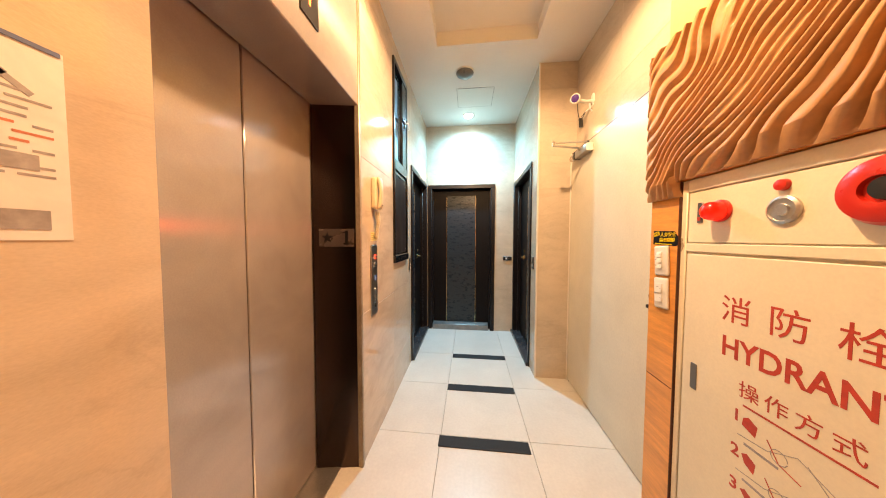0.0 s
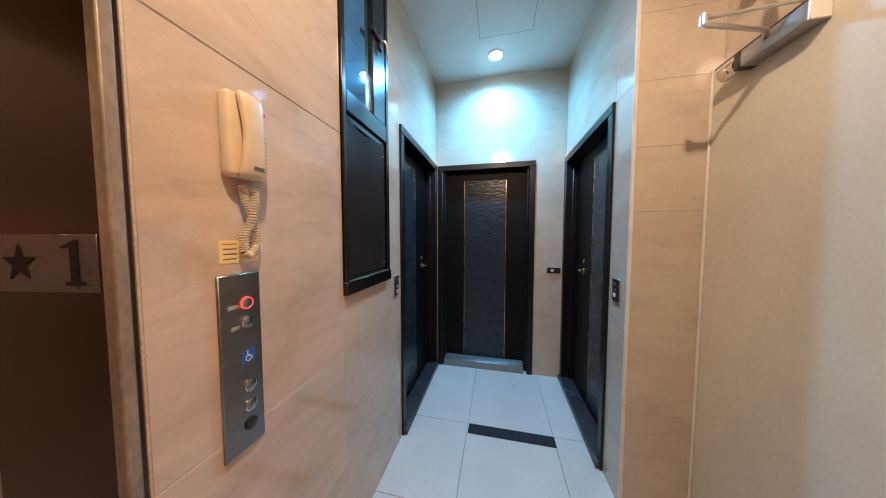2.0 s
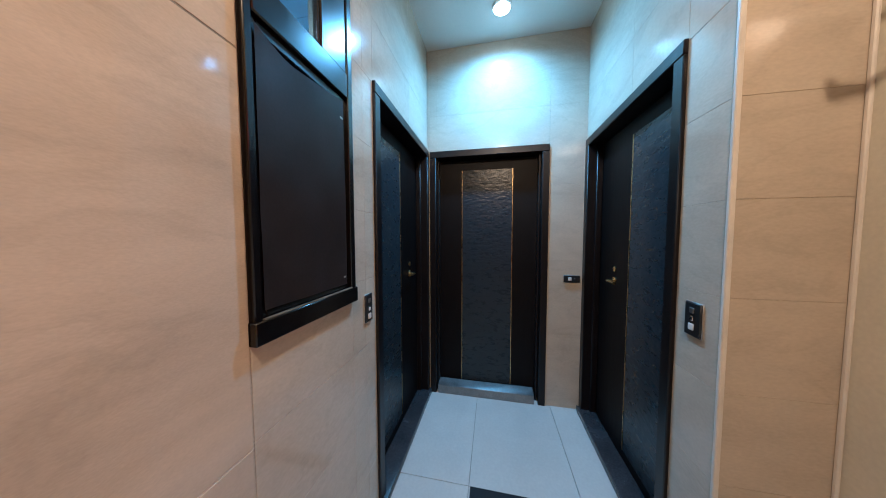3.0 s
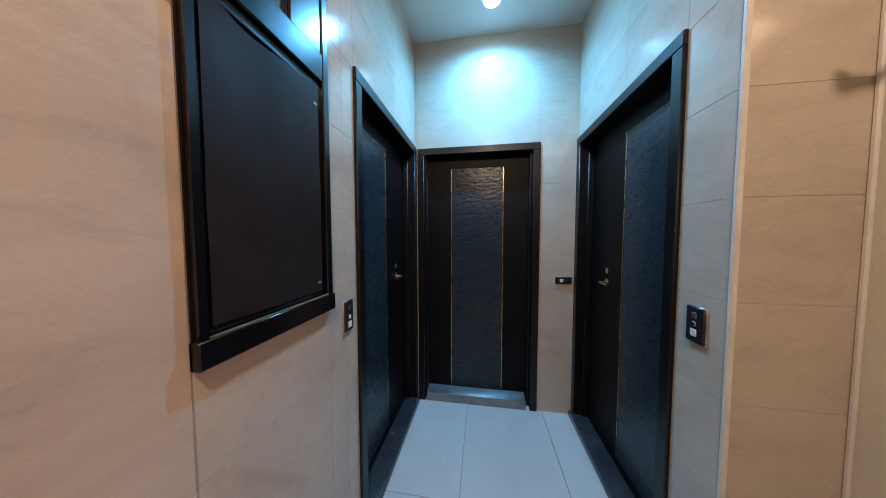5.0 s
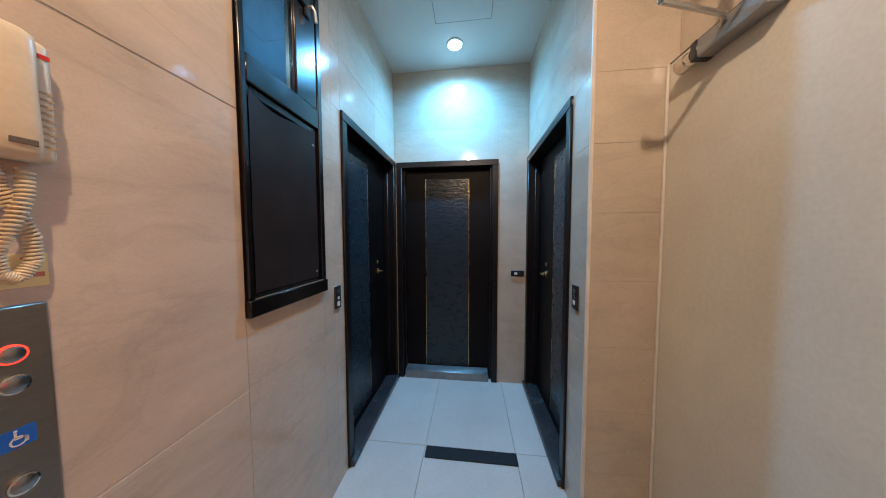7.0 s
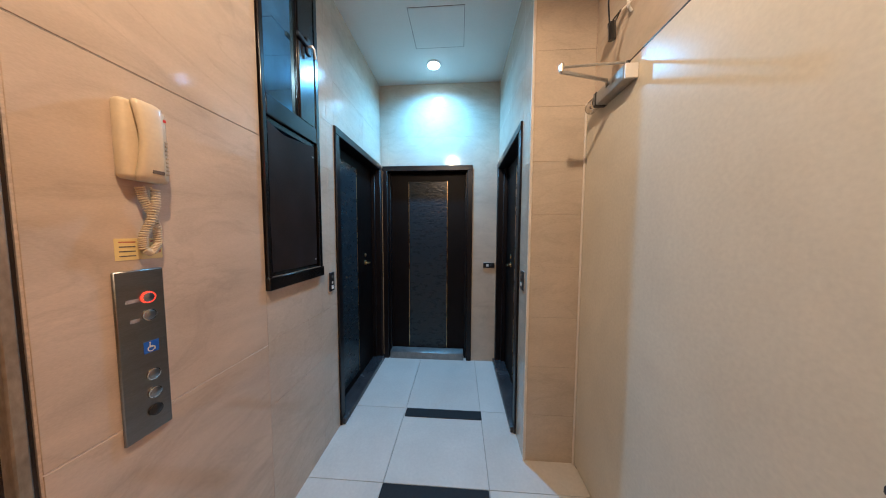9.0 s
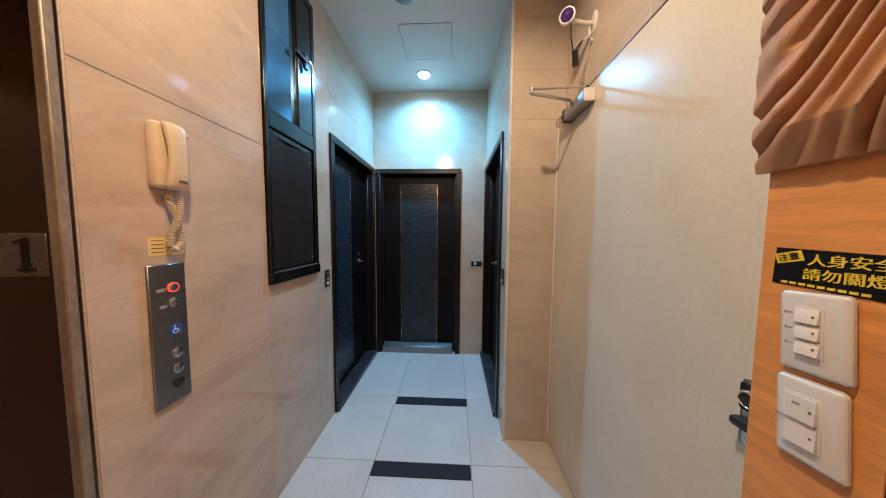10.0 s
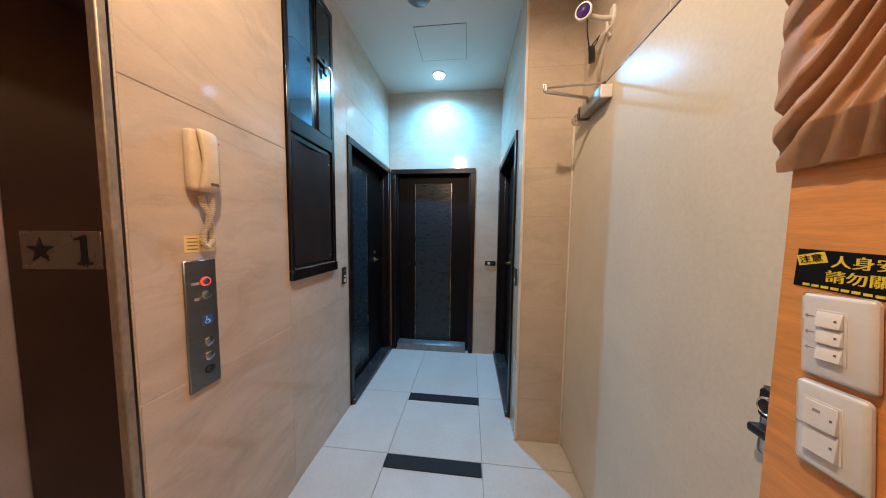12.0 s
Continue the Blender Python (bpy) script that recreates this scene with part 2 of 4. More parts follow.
def lettering(name, body, size, mat, parent, m, bold=0.0, label="", align="LEFT"):
    c = bpy.data.curves.new(name, "FONT")
    c.body, c.size, c.offset, c.extrude, c.align_x, c.resolution_u = body, size, bold * size, 0.0004, align, 3
    tmp = bpy.data.objects.new(name, c)
    scene.collection.objects.link(tmp)
    bpy.context.view_layer.update()
    me = bpy.data.meshes.new_from_object(tmp.evaluated_get(bpy.context.evaluated_depsgraph_get()))
    bpy.data.objects.remove(tmp)
    me.transform(m)
    me.materials.clear()
    me.materials.append(mat)
    ob = new(name, me)
    ob.parent = parent
    if label:
        ob["label"] = label
    return ob


def facing(x, y, z, side):
    """A pose whose local x runs to a viewer's right, y up and z out of the wall. side: the wall's outward direction."""
    ax = {"-x": ((0, -1, 0), (-1, 0, 0)), "+x": ((0, 1, 0), (1, 0, 0)), "-y": ((1, 0, 0), (0, -1, 0))}[side]
    right, out = Vector(ax[0]), Vector(ax[1])
    m = Matrix((right, Vector((0, 0, 1)), out)).transposed().to_4x4()
    m.translation = (x, y, z)
    return m


# ---- the place: corridor, lift lobby, recess for the open fire door ----
LEFT, RIGHT, END, TOP = -0.266, 0.998, 5.512, 2.972
LIFT_FACE, RECESS, BLOCK = -0.262, 1.340, 1.295
PIER, CORNER = 4.325, 3.876       # face of the projecting wall; joint between the lift wall and the corridor wall
BACK = -2.2
TH = 0.0018    # how far a wall tile stands proud of its joints

bm = boxed(-0.6, 1.7, BACK - 0.2, END + 0.3, -0.25, -0.008)
floor = solid("floor", bm, FLOOR_GROUT, "dark grout bed under the polished floor tiles", "floor")

# ceiling with a sunk coffer in the lobby
bm = bmesh.new()
CX0, CX1, CY0, CY1, CZ = 0.078, 0.902, 2.5, 4.035, 3.09
box(bm, -0.8, CX0, BACK - 0.2, END + 0.3, TOP, 3.22)
box(bm, CX1, 1.7, BACK - 0.2, END + 0.3, TOP, 3.22)
box(bm, CX0, CX1, BACK - 0.2, CY0, TOP, 3.22)
box(bm, CX0, CX1, CY1, END + 0.3, TOP, 3.22)
box(bm, CX0, CX1, CY0, CY1, CZ, 3.22)
bmesh.ops.remove_doubles(bm, verts=bm.verts, dist=1e-4)
solid("ceiling", bm, PLASTER, "white painted ceiling with a sunk rectangular coffer", "ceiling")

# walls behind the tiles
WY0, WY1, WZ0, WZ1 = 3.880, 4.312, 1.148, 2.82          # window opening
LDY0, LDY1, DTOP = 4.512, 5.507, 2.138                   # left door opening
bm = bmesh.new()
xa, xb = LEFT - 0.25, LEFT - TH
box(bm, xa, xb, CORNER, WY0, 0, TOP)
box(bm, xa, xb, WY0, WY1, 0, WZ0)
box(bm, xa, xb, WY0, WY1, WZ1, TOP)
box(bm, xa, xb, WY1, LDY0, 0, TOP)
box(bm, xa, xb, LDY0, LDY1, DTOP, TOP)
box(bm, xa, xb, LDY1, END + 0.3, 0, TOP)
wall_left = solid("wall_left", bm, GROUT, "corridor wall clad in beige marble tiles", "wall")
solid("wall_left_core", boxed(xa - 0.12, xa - 0.002, 3.74, END + 0.3, 0, TOP), GROUT, "plain wall closing the window and door recesses", "wall")

# lift wall: pier beside the lift, wall before it
bm = bmesh.new()
box(bm, -0.75, LIFT_FACE - TH, 3.272, CORNER - 0.002, 0, TOP)
box(bm, -0.75, LIFT_FACE - TH, BACK, 2.339, 0, TOP)
box(bm, -0.75, LIFT_FACE - TH - 0.02, 2.339, 3.272, 2.66, TOP)
wall_lift = solid("wall_lift", bm, GROUT, "lift wall clad in large veined marble tiles", "wall")
solid("lift_shaft", boxed(-0.95, -0.76, BACK, CORNER, 0, TOP), GROUT, "plain shaft wall behind the lift doors", "wall")

EDX0, EDX1, EDTOP = -0.245, 0.728, 2.13
bm = bmesh.new()
ya, yb = END + TH, END + 0.25
box(bm, LEFT - 0.02, EDX0, ya, yb, 0, TOP)
box(bm, EDX0, EDX1, ya, yb, EDTOP, TOP)
box(bm, EDX1, RIGHT + 0.02, ya, yb, 0, TOP)
wall_end = solid("wall_end", bm, GROUT, "end wall clad in beige marble tiles", "wall")
solid("wall_end_core", boxed(-0.6, 1.7, yb + 0.002, yb + 0.1, 0, TOP), GROUT, "plain wall closing the end door's recess", "wall")

RDY0, RDY1 = 4.522, 5.507
bm = bmesh.new()
xa, xb = RIGHT + TH, RIGHT + 0.25
box(bm, xa, 1.6, PIER + TH, RDY0, 0, TOP)
box(bm, xa, xb, RDY0, RDY1, DTOP, TOP)
box(bm, xa, xb, RDY1, END + 0.3, 0, TOP)
box(bm, xb + 0.002, xb + 0.1, RDY0, END + 0.3, 0, TOP)
wall_right = solid("wall_right", bm, GROUT, "projecting corridor wall clad in beige marble tiles", "wall")
wall_recess = solid("wall_recess", boxed(RECESS + TH, 1.6, 3.213, PIER + 0.007, 0, TOP), GROUT, "recessed wall behind the open fire door", "wall")
solid("wall_lobby", boxed(BLOCK, 1.6, BACK, 3.213, 0, TOP), YELLOW, "yellow painted lobby wall above the carved panel", "wall")
# added out of view; its wood colour holds down light bounced into the lobby
solid("wall_back", boxed(-0.75, 1.6, BACK - 0.2, BACK, 0, TOP), ORANGEWOOD, "unseen wall added to close the lobby, wood-coloured to cut bounce light", "wall")


# ---- doors ----
def panel_door(name, m, width, height, glass, knob, label, steel_sill):
    """A dark wooden door in its frame. Local x along the wall, y into it, z up."""
    d = thing(name, m, label, "door", "", "structure")
    fw = 0.055
    for x0, x1 in ((0, fw), (width - fw, width)):
        part("jamb", boxed(x0, x1, -0.014, 0.12, 0, height - fw, 0.004), FRAMEWOOD, d)
    part("head", boxed(0, width, -0.014, 0.12, height - fw, height, 0.004), FRAMEWOOD, d)
    for x0, x1 in ((fw, fw + 0.018), (width - fw - 0.018, width - fw)):
        part("stop", boxed(x0, x1, 0.045, 0.085, 0, height - fw, 0.003), FRAMEWOOD, d)
    leaf = part("leaf", boxed(fw + 0.004, width - fw - 0.004, 0.087, 0.127, 0.012, height - fw - 0.004, 0.003), DARKWOOD, d)
    g0, g1 = glass
    part("rippled_panel", boxed(g0, g1, 0.082, 0.09, 0.10, height - 0.15, 0.002), WAVEGLASS, leaf, "dark rippled glass strip")
    for x in (g0 - 0.004, g1 + 0.004):
        part("brass_line", boxed(x - 0.0022, x + 0.0022, 0.080, 0.089, 0.10, height - 0.15), BRASS, leaf, "thin brass inlay line")
    if knob:
        t = Matrix.Translation((knob, 0.087, 1.11)) @ pose(0, 0, 0, 90, 0, 0)
        part("rosette", turned([(0.0, 0), (0.026, 0), (0.026, 0.006), (0.012, 0.009), (0.0, 0.009)], t, 24), BRASS, leaf)
        part("lever_neck", turned([(0.009, 0.008), (0.009, 0.038)], t, 16), BRASS, leaf)
        way = 1 if glass[0] > knob else -1
        part("lever", tube([(knob + way * s, 0.046, 1.11) for s in (-0.008, 0.03, 0.06, 0.085)], 0.008), BRASS, leaf)
        t2 = Matrix.Translation((knob, 0.087, 1.187)) @ pose(0, 0, 0, 90, 0, 0)
        part("keyhole_rosette", turned([(0.0, 0), (0.018, 0), (0.018, 0.006), (0.006, 0.008), (0.0, 0.008)], t2, 20), BRASS, leaf)
    if steel_sill:
        bm = boxed(fw + 0.014, width - fw - 0.03, -0.012, 0.086, 0.0, 0.092, 0.003)
        for v in bm.verts:
            if v.co.z > 0.05 and v.co.y < 0.03:
                v.co.z -= 0.016
        part("threshold", bm, SILLSTEEL, d, "satin steel threshold step")
    else:
        part("threshold", boxed(0.01, width - 0.01, -0.035, 0.086, 0.0, 0.045, 0.005), STONE, d, "dark stone threshold")
    return d


panel_door("door_1", pose(EDX0, END, 0), EDX1 - EDX0, EDTOP, (0.275, 0.697), 0, "closed dark wooden door with a rippled glass strip and brass lines", True)
panel_door("door_2", pose(LEFT, LDY0, 0, 0, 0, 90), LDY1 - LDY0, DTOP, (0.125, 0.548), 0.75, "closed dark wooden door with rippled strip in a corridor side wall", False)
panel_door("door_3", pose(RIGHT, RDY1, 0, 0, 0, -90), RDY1 - RDY0, DTOP, (0.472, 0.895), 0.292, "closed dark wooden door with rippled strip and brass lever", False)


# ---- window: fixed blacked-out light below, opening light above ----
win = thing("window_1", pose(LEFT, WY0, WZ0, 0, 0, 90), "dark bronze window, lower light blacked out, upper glass reflective", "window", "", "structure")
W, H = WY1 - WY0, WZ1 - WZ0
PROUD = -0.017
part("window_frame", boxed(0, 0.022, PROUD, 0.07, 0, H, 0.003), ALU, win)
part("window_frame", boxed(W - 0.03, W, PROUD, 0.07, 0, H, 0.003), ALU, win)
part("window_frame", boxed(0.022, W - 0.03, PROUD, 0.07, H - 0.045, H, 0.003), ALU, win)
part("window_sill", boxed(-0.004, W + 0.004, PROUD - 0.006, 0.07, -0.003, 0.055, 0.003), ALU, win)
part("transom", boxed(0.022, W - 0.03, PROUD, 0.07, 0.777, 0.868, 0.004), ALU, win)
part("lower_sash", boxed(0.022, 0.042, -0.004, 0.04, 0.055, 0.777, 0.002), ALU, win)
part("lower_sash", boxed(W - 0.055, W - 0.03, -0.004, 0.04, 0.055, 0.777, 0.002), ALU, win)
part("lower_sash", boxed(0.042, W - 0.055, -0.004, 0.04, 0.055, 0.09, 0.002), ALU, win)
part("lower_sash", boxed(0.042, W - 0.055, -0.004, 0.04, 0.747, 0.777, 0.002), ALU, win)
part("drip_line", boxed(0.022, W - 0.03, PROUD - 0.004, PROUD + 0.004, 0.0555, 0.0585), TRIM, win, "thin pale edge on the sill")
bm = bmesh.new()
NX, NZ = 24, 30
grid = []
for j in range(NZ + 1):
    row = []
    for i in range(NX + 1):
        u, v = i / NX, j / NZ
        top = 0.760 - 0.035 * math.sin(math.pi * min(u * 1.15, 1)) - 0.006 * math.sin(9 * u)
        z = 0.075 + v * (top - 0.075)
        y = -0.006 + 0.004 * noise.noise((u * 3, v * 4, 0.3)) - 0.008 * v ** 6 * math.sin(math.pi * u)
        row.append(bm.verts.new((0.034 + u * (W - 0.082), y - 0.002, z)))
    grid.append(row)
for j in range(NZ):
    for i in range(NX):
        bm.faces.new((grid[j][i], grid[j][i + 1], grid[j + 1][i + 1], grid[j + 1][i]))
bmesh.ops.solidify(bm, geom=bm.faces[:], thickness=0.002)
part("blackout_sheet", bm, BLACKOUT, win, "sagging black sheet over the lower pane")
part("pane", boxed(0.042, W - 0.055, 0.014, 0.02, 0.09, 0.747), PANE, win)
for z in (0.10, 0.69):
    part("clip", boxed(W - 0.070, W - 0.054, -0.010, -0.004, z, z + 0.009, 0.002), ALUM, win, "small pale clip")
part("upper_sash", boxed(0.022, 0.034, -0.002, 0.04, 0.868, H - 0.045, 0.002), ALU, win)
part("upper_sash", boxed(W - 0.165, W - 0.03, -0.012, 0.05, 0.868, H - 0.045, 0.004), ALU, win)
part("pane", boxed(0.034, W - 0.165, 0.012, 0.018, 0.868, H - 0.045), PANE, win, "reflective upper pane, blue of its reflection put into the colour")
part("glazing_bead", boxed(W - 0.173, W - 0.165, -0.006, 0.03, 0.868, H - 0.045, 0.002), ALU, win)
hz = 1.285
h = part("handle_base", boxed(W - 0.105, W - 0.07, -0.022, -0.012, hz - 0.045, hz + 0.045, 0.004), BLACKP, win)
part("handle_lever", tube([(W - 0.087, -0.02, hz), (W - 0.087, -0.040, hz), (W - 0.080, -0.046, hz - 0.012), (W - 0.070, -0.046, hz - 0.055)], 0.007), ALUM, h)
part("handle_catch", boxed(W - 0.185, W - 0.10, -0.026, -0.012, hz - 0.01, hz + 0.012, 0.003), BLACKP, h)


# ---- lift entrance ----
LY0, LY1, LZ, LDOOR = 2.349, 3.226, 2.085, -0.525
lift = thing("lift_entrance", pose(0, 0, 0), "brushed steel lift doors, closed, in a deep steel surround", "lift", "", "structure")
MID = 2.80
for y0, y1 in ((LY0 - 0.05, MID - 0.002), (MID + 0.002, LY1 + 0.05)):
    part("door_leaf", boxed(LDOOR - 0.03, LDOOR, y0, y1, 0.012, LZ + 0.06, 0.004), STEEL, lift, "brushed steel sliding door leaf")


def prism(points, z0, z1):
    bm = sheet(points, z1 - z0)
    bmesh.ops.translate(bm, verts=bm.verts, vec=(0, 0, z0))
    return bm


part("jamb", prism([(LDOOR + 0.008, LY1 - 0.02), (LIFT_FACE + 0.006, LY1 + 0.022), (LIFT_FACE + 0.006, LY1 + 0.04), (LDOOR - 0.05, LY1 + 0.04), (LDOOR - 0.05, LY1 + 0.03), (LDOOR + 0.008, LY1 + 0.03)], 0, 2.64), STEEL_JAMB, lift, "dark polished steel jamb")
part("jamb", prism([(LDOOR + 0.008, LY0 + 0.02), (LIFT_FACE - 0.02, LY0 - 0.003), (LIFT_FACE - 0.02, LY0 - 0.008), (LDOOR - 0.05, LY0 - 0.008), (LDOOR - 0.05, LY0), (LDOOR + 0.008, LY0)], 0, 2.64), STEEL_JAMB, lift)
bm = boxed(LDOOR + 0.008, LIFT_FACE, LY0 - 0.005, LY1 + 0.022, LZ, 2.64, 0.004)
part("header", bm, STEEL, lift, "steel header over the lift doors")
part("trim", boxed(LIFT_FACE - 0.02, LIFT_FACE + 0.010, LY1 + 0.014, LY1 + 0.034, 0, 2.65, 0.003), TRIM, lift, "dull steel edge trim")
part("trim", boxed(LIFT_FACE - 0.02, LIFT_FACE + 0.005, LY1 + 0.0345, LY1 + 0.040, 0, 2.65), FRAMEWOOD, lift, "dark sealant line beside the trim")
part("sill", boxed(LDOOR - 0.03, LIFT_FACE - 0.12, LY0, LY1, -0.006, 0.006), ALUM, lift, "grooved aluminium lift sill")
disp = part("floor_display", boxed(LIFT_FACE, LIFT_FACE + 0.006, 2.775, 2.885, 2.185, 2.41, 0.002), BLACKP, lift, "black floor indicator with an orange digit")
part("digit", boxed(LIFT_FACE + 0.006, LIFT_FACE + 0.0075, 2.823, 2.833, 2.24, 2.30), ORANGEGLOW, disp)

sign = thing("floor_sign", pose(-0.388, 3.2285, 1.352, 0, 0, 8.85) @ facing(0, 0, 0, "-y"), "smoked plate with black star and number one on lift jamb", "sign")
plate = part("plate", boxed(-0.098, 0.098, -0.05, 0.05, 0.0, 0.003, 0.001), material("smoked_plate", (0.14, 0.11, 0.10), 0.28, metal=0.6, vary=0.1), sign)
star = [(0.034 * (1 if k % 2 == 0 else 0.4) * math.sin(k * math.pi / 5) - 0.05, 0.034 * (1 if k % 2 == 0 else 0.4) * math.cos(k * math.pi / 5)) for k in range(10)]
bm = sheet(star, 0.0012)
bmesh.ops.translate(bm, verts=bm.verts, vec=(0, 0, 0.003))
part("star", bm, INKBLACK, plate, "black star", False)
one = [(-0.008, -0.038), (0.03, -0.038), (0.03, -0.032), (0.019, -0.030), (0.019, 0.040), (0.012, 0.040), (-0.012, 0.030), (-0.012, 0.026), (0.003, 0.028), (0.003, -0.030), (-0.008, -0.032)]
bm = sheet([(x + 0.045, y) for x, y in one], 0.0012)
bmesh.ops.translate(bm, verts=bm.verts, vec=(0, 0, 0.003))
part("numeral", bm, INKBLACK, plate, "black numeral one", False)

# call panel beside the lift
panel = thing("lift_call_panel", facing(LIFT_FACE, 3.446, 1.078, "+x"), "narrow steel lift call panel with round buttons, top one lit", "call panel")
part("face", boxed(-0.052, 0.052, -0.228, 0.228, 0.0, 0.008, 0.003), material("panel_steel", (0.30, 0.285, 0.27), 0.32, metal=1.0, vary=0.1, scale=8, stretch=(1, 1, 8), grain=0.1), panel)
for i, (z, mat_ring) in enumerate(((0.151, RINGGLOW), (0.102, CHROME), (-0.065, CHROME), (-0.117, CHROME), (-0.167, BLACKP))):
    t = Matrix.Translation((0.0125, z, 0.008))
    b = part("button", turned([(0, 0), (0.013, 0), (0.013, 0.004), (0.0095, 0.006), (0, 0.0065)], t, 24), BUTTON if i < 4 else BLACKP, panel)
    part("ring", turned([(0.013, 0), (0.0158, 0), (0.0155, 0.004), (0.013, 0.0045)], t, 24, True), mat_ring, b, "lit red ring" if i == 0 else "")
for z, x0 in ((0.147, -0.033), (0.094, -0.026)):
    part("marking", boxed(x0, -0.007, z - 0.005, z + 0.005, 0.008, 0.0086), INKPALE, panel, "worn pale marking")
ws = part("wheelchair_sign", boxed(-0.0035, 0.0295, -0.003, 0.029, 0.008, 0.0088), BLUE, panel, "blue accessibility square")
part("emblem", turned([(0.0060, 0), (0.0082, 0), (0.0082, 0.0006), (0.0060, 0.0006)], Matrix.Translation((0.012, 0.008, 0.0088)), 20, True), PAPER, ws)
bm = bmesh.new()
box(bm, 0.0085, 0.011, 0.011, 0.0225, 0.0088, 0.0094)
box(bm, 0.011, 0.0195, 0.011, 0.0133, 0.0088, 0.0094)
box(bm, 0.019, 0.0215, 0.003, 0.011, 0.0088, 0.0094)
box(bm, 0.0083, 0.0117, 0.0235, 0.0268, 0.0088, 0.0094)
part("emblem", bm, PAPER, ws)

# intercom handset with its coiled cord
tel = thing("intercom_phone", facing(LIFT_FACE, 3.463, 1.649, "+x"), "aged ivory wall intercom with handset and coiled cord", "intercom")
base = part("base", boxed(-0.050, 0.048, -0.110, 0.088, 0.0, 0.034, 0.012, 4), IVORY, tel)
for k in range(9):
    part("speaker_slot", boxed(0.031, 0.045, -0.085 + 0.011 * k, -0.081 + 0.011 * k, 0.0325, 0.0346), IVORY_SLOT, base)
part("badge", boxed(0.026, 0.044, 0.060, 0.067, 0.0338, 0.0348), REDP, base)
bm = bmesh.new()
N = 28
rings = []
for i in range(N + 1):
    u = i / N
    y = -0.112 + 0.203 * u
    lift_z = 0.036 + 0.016 * math.sin(math.pi * u) ** 0.6
    w = 0.029 - 0.005 * math.sin(math.pi * u) ** 2
    deep = 0.020 + 0.004 * abs(math.cos(math.pi * u)) ** 3
    if i in (0, N):
        w, deep = w * 0.8, deep * 0.7
    rings.append([bm.verts.new((-0.004 + w * math.copysign(abs(math.cos(a)) ** 0.55, math.cos(a)), y, lift_z + deep * 0.5 * math.copysign(abs(math.sin(a)) ** 0.6, math.sin(a)))) for a in [2 * math.pi * k / 20 for k in range(20)]])
for a, b in zip(rings, rings[1:]):
    for k in range(20):
        bm.faces.new((a[k], a[(k + 1) % 20], b[(k + 1) % 20], b[k]))
bm.faces.new(rings[0][::-1])
bm.faces.new(rings[-1])
bmesh.ops.recalc_face_normals(bm, faces=bm.faces)
hs = part("handset", bm, IVORY, tel)
part("nameplate", boxed(-0.010, 0.016, -0.090, -0.081, 0.0520, 0.0575, 0.0005), IVORY_DARK, hs, "small dark nameplate")


def coil(path, radius, turns, wire, per=10):
    pts = []
    n = int(turns * per)
    for i in range(n + 1):
        s = i / n * (len(path) - 1)
        k = min(int(s), len(path) - 2)
        f = s - k
        a, b = Vector(path[k]), Vector(path[k + 1])
        p = a.lerp(b, f)
        d = (b - a).normalized()
        side = Vector((0, 0, 1)).cross(d).normalized()
        w = 2 * math.pi * turns * i / n
        pts.append(p + radius * (math.cos(w) * side + math.sin(w) * Vector((0, 0, 1))))
    return tube(pts, wire, 6)


path = [(-0.012, -0.125, 0.018), (-0.006, -0.160, 0.020), (0.008, -0.195, 0.020), (0.020, -0.235, 0.018), (0.020, -0.275, 0.017), (0.004, -0.300, 0.017), (-0.012, -0.290, 0.017), (-0.014, -0.255, 0.020), (-0.004, -0.215, 0.032), (0.010, -0.170, 0.032), (0.016, -0.125, 0.024)]
part("coiled_cord", coil(path, 0.0080, 64, 0.0022), IVORY, tel, "coiled ivory cord")

note = thing("yellow_notice_sticker", facing(LIFT_FACE, 3.458, 1.361, "+x"), "small pale yellow printed sticker above the call panel", "sticker")
part("sheet", boxed(-0.052, 0.046, -0.028, 0.028, 0.0, 0.0008), PALEYEL, note)
for k in range(4):
    part("print_bar", boxed(-0.044, -0.012, 0.017 - 0.012 * k, 0.020 - 0.012 * k, 0.0008, 0.0012), INKRED if k == 0 else INK, note)
part("print_bar", boxed(0.02, 0.042, 0.018, 0.022, 0.0008, 0.0012), INKRED, note)
part("print_bar", boxed(0.012, 0.042, -0.012, -0.004, 0.0008, 0.0012), INKRED, note)

# paper notice on the lift wall
poster = thing("paper_notice", facing(LIFT_FACE, 2.097, 1.489, "+x"), "white printed paper notice taped to the tiled wall", "notice")
part("sheet", boxed(-0.14, 0.135, -0.145, 0.135, 0.0, 0.0015), PAPER, poster)
part("edge_strip", boxed(-0.14, 0.132, 0.128, 0.1345, 0.0015, 0.003), INKBLUE, poster)
rows_of_print = random.Random(4)
for k in range(11):
    y = 0.062 - 0.0115 * k
    x = -0.125
    while x < 0.105:
        w = rows_of_print.uniform(0.015, 0.06)
        part("print_bar", boxed(x, min(x + w, 0.122), y - 0.0018, y + 0.0018, 0.0015, 0.0019), (INKRED, INKPALE, INKPALE, INKBLUE, INKPALE, INKPALE)[rows_of_print.randrange(6)], poster, "", False)
        x += w + rows_of_print.uniform(0.006, 0.016)
for x0, x1, y0, y1, mm in ((0.070, 0.108, -0.046, -0.024, INKPALE), (0.0, 0.05, -0.128, -0.104, INKRED), (0.072, 0.115, -0.130, -0.102, INKPALE), (-0.1, -0.04, -0.128, -0.104, INKPALE)):
    part("print_block", boxed(x0, x1, y0, y1, 0.0019, 0.0023), mm, poster)
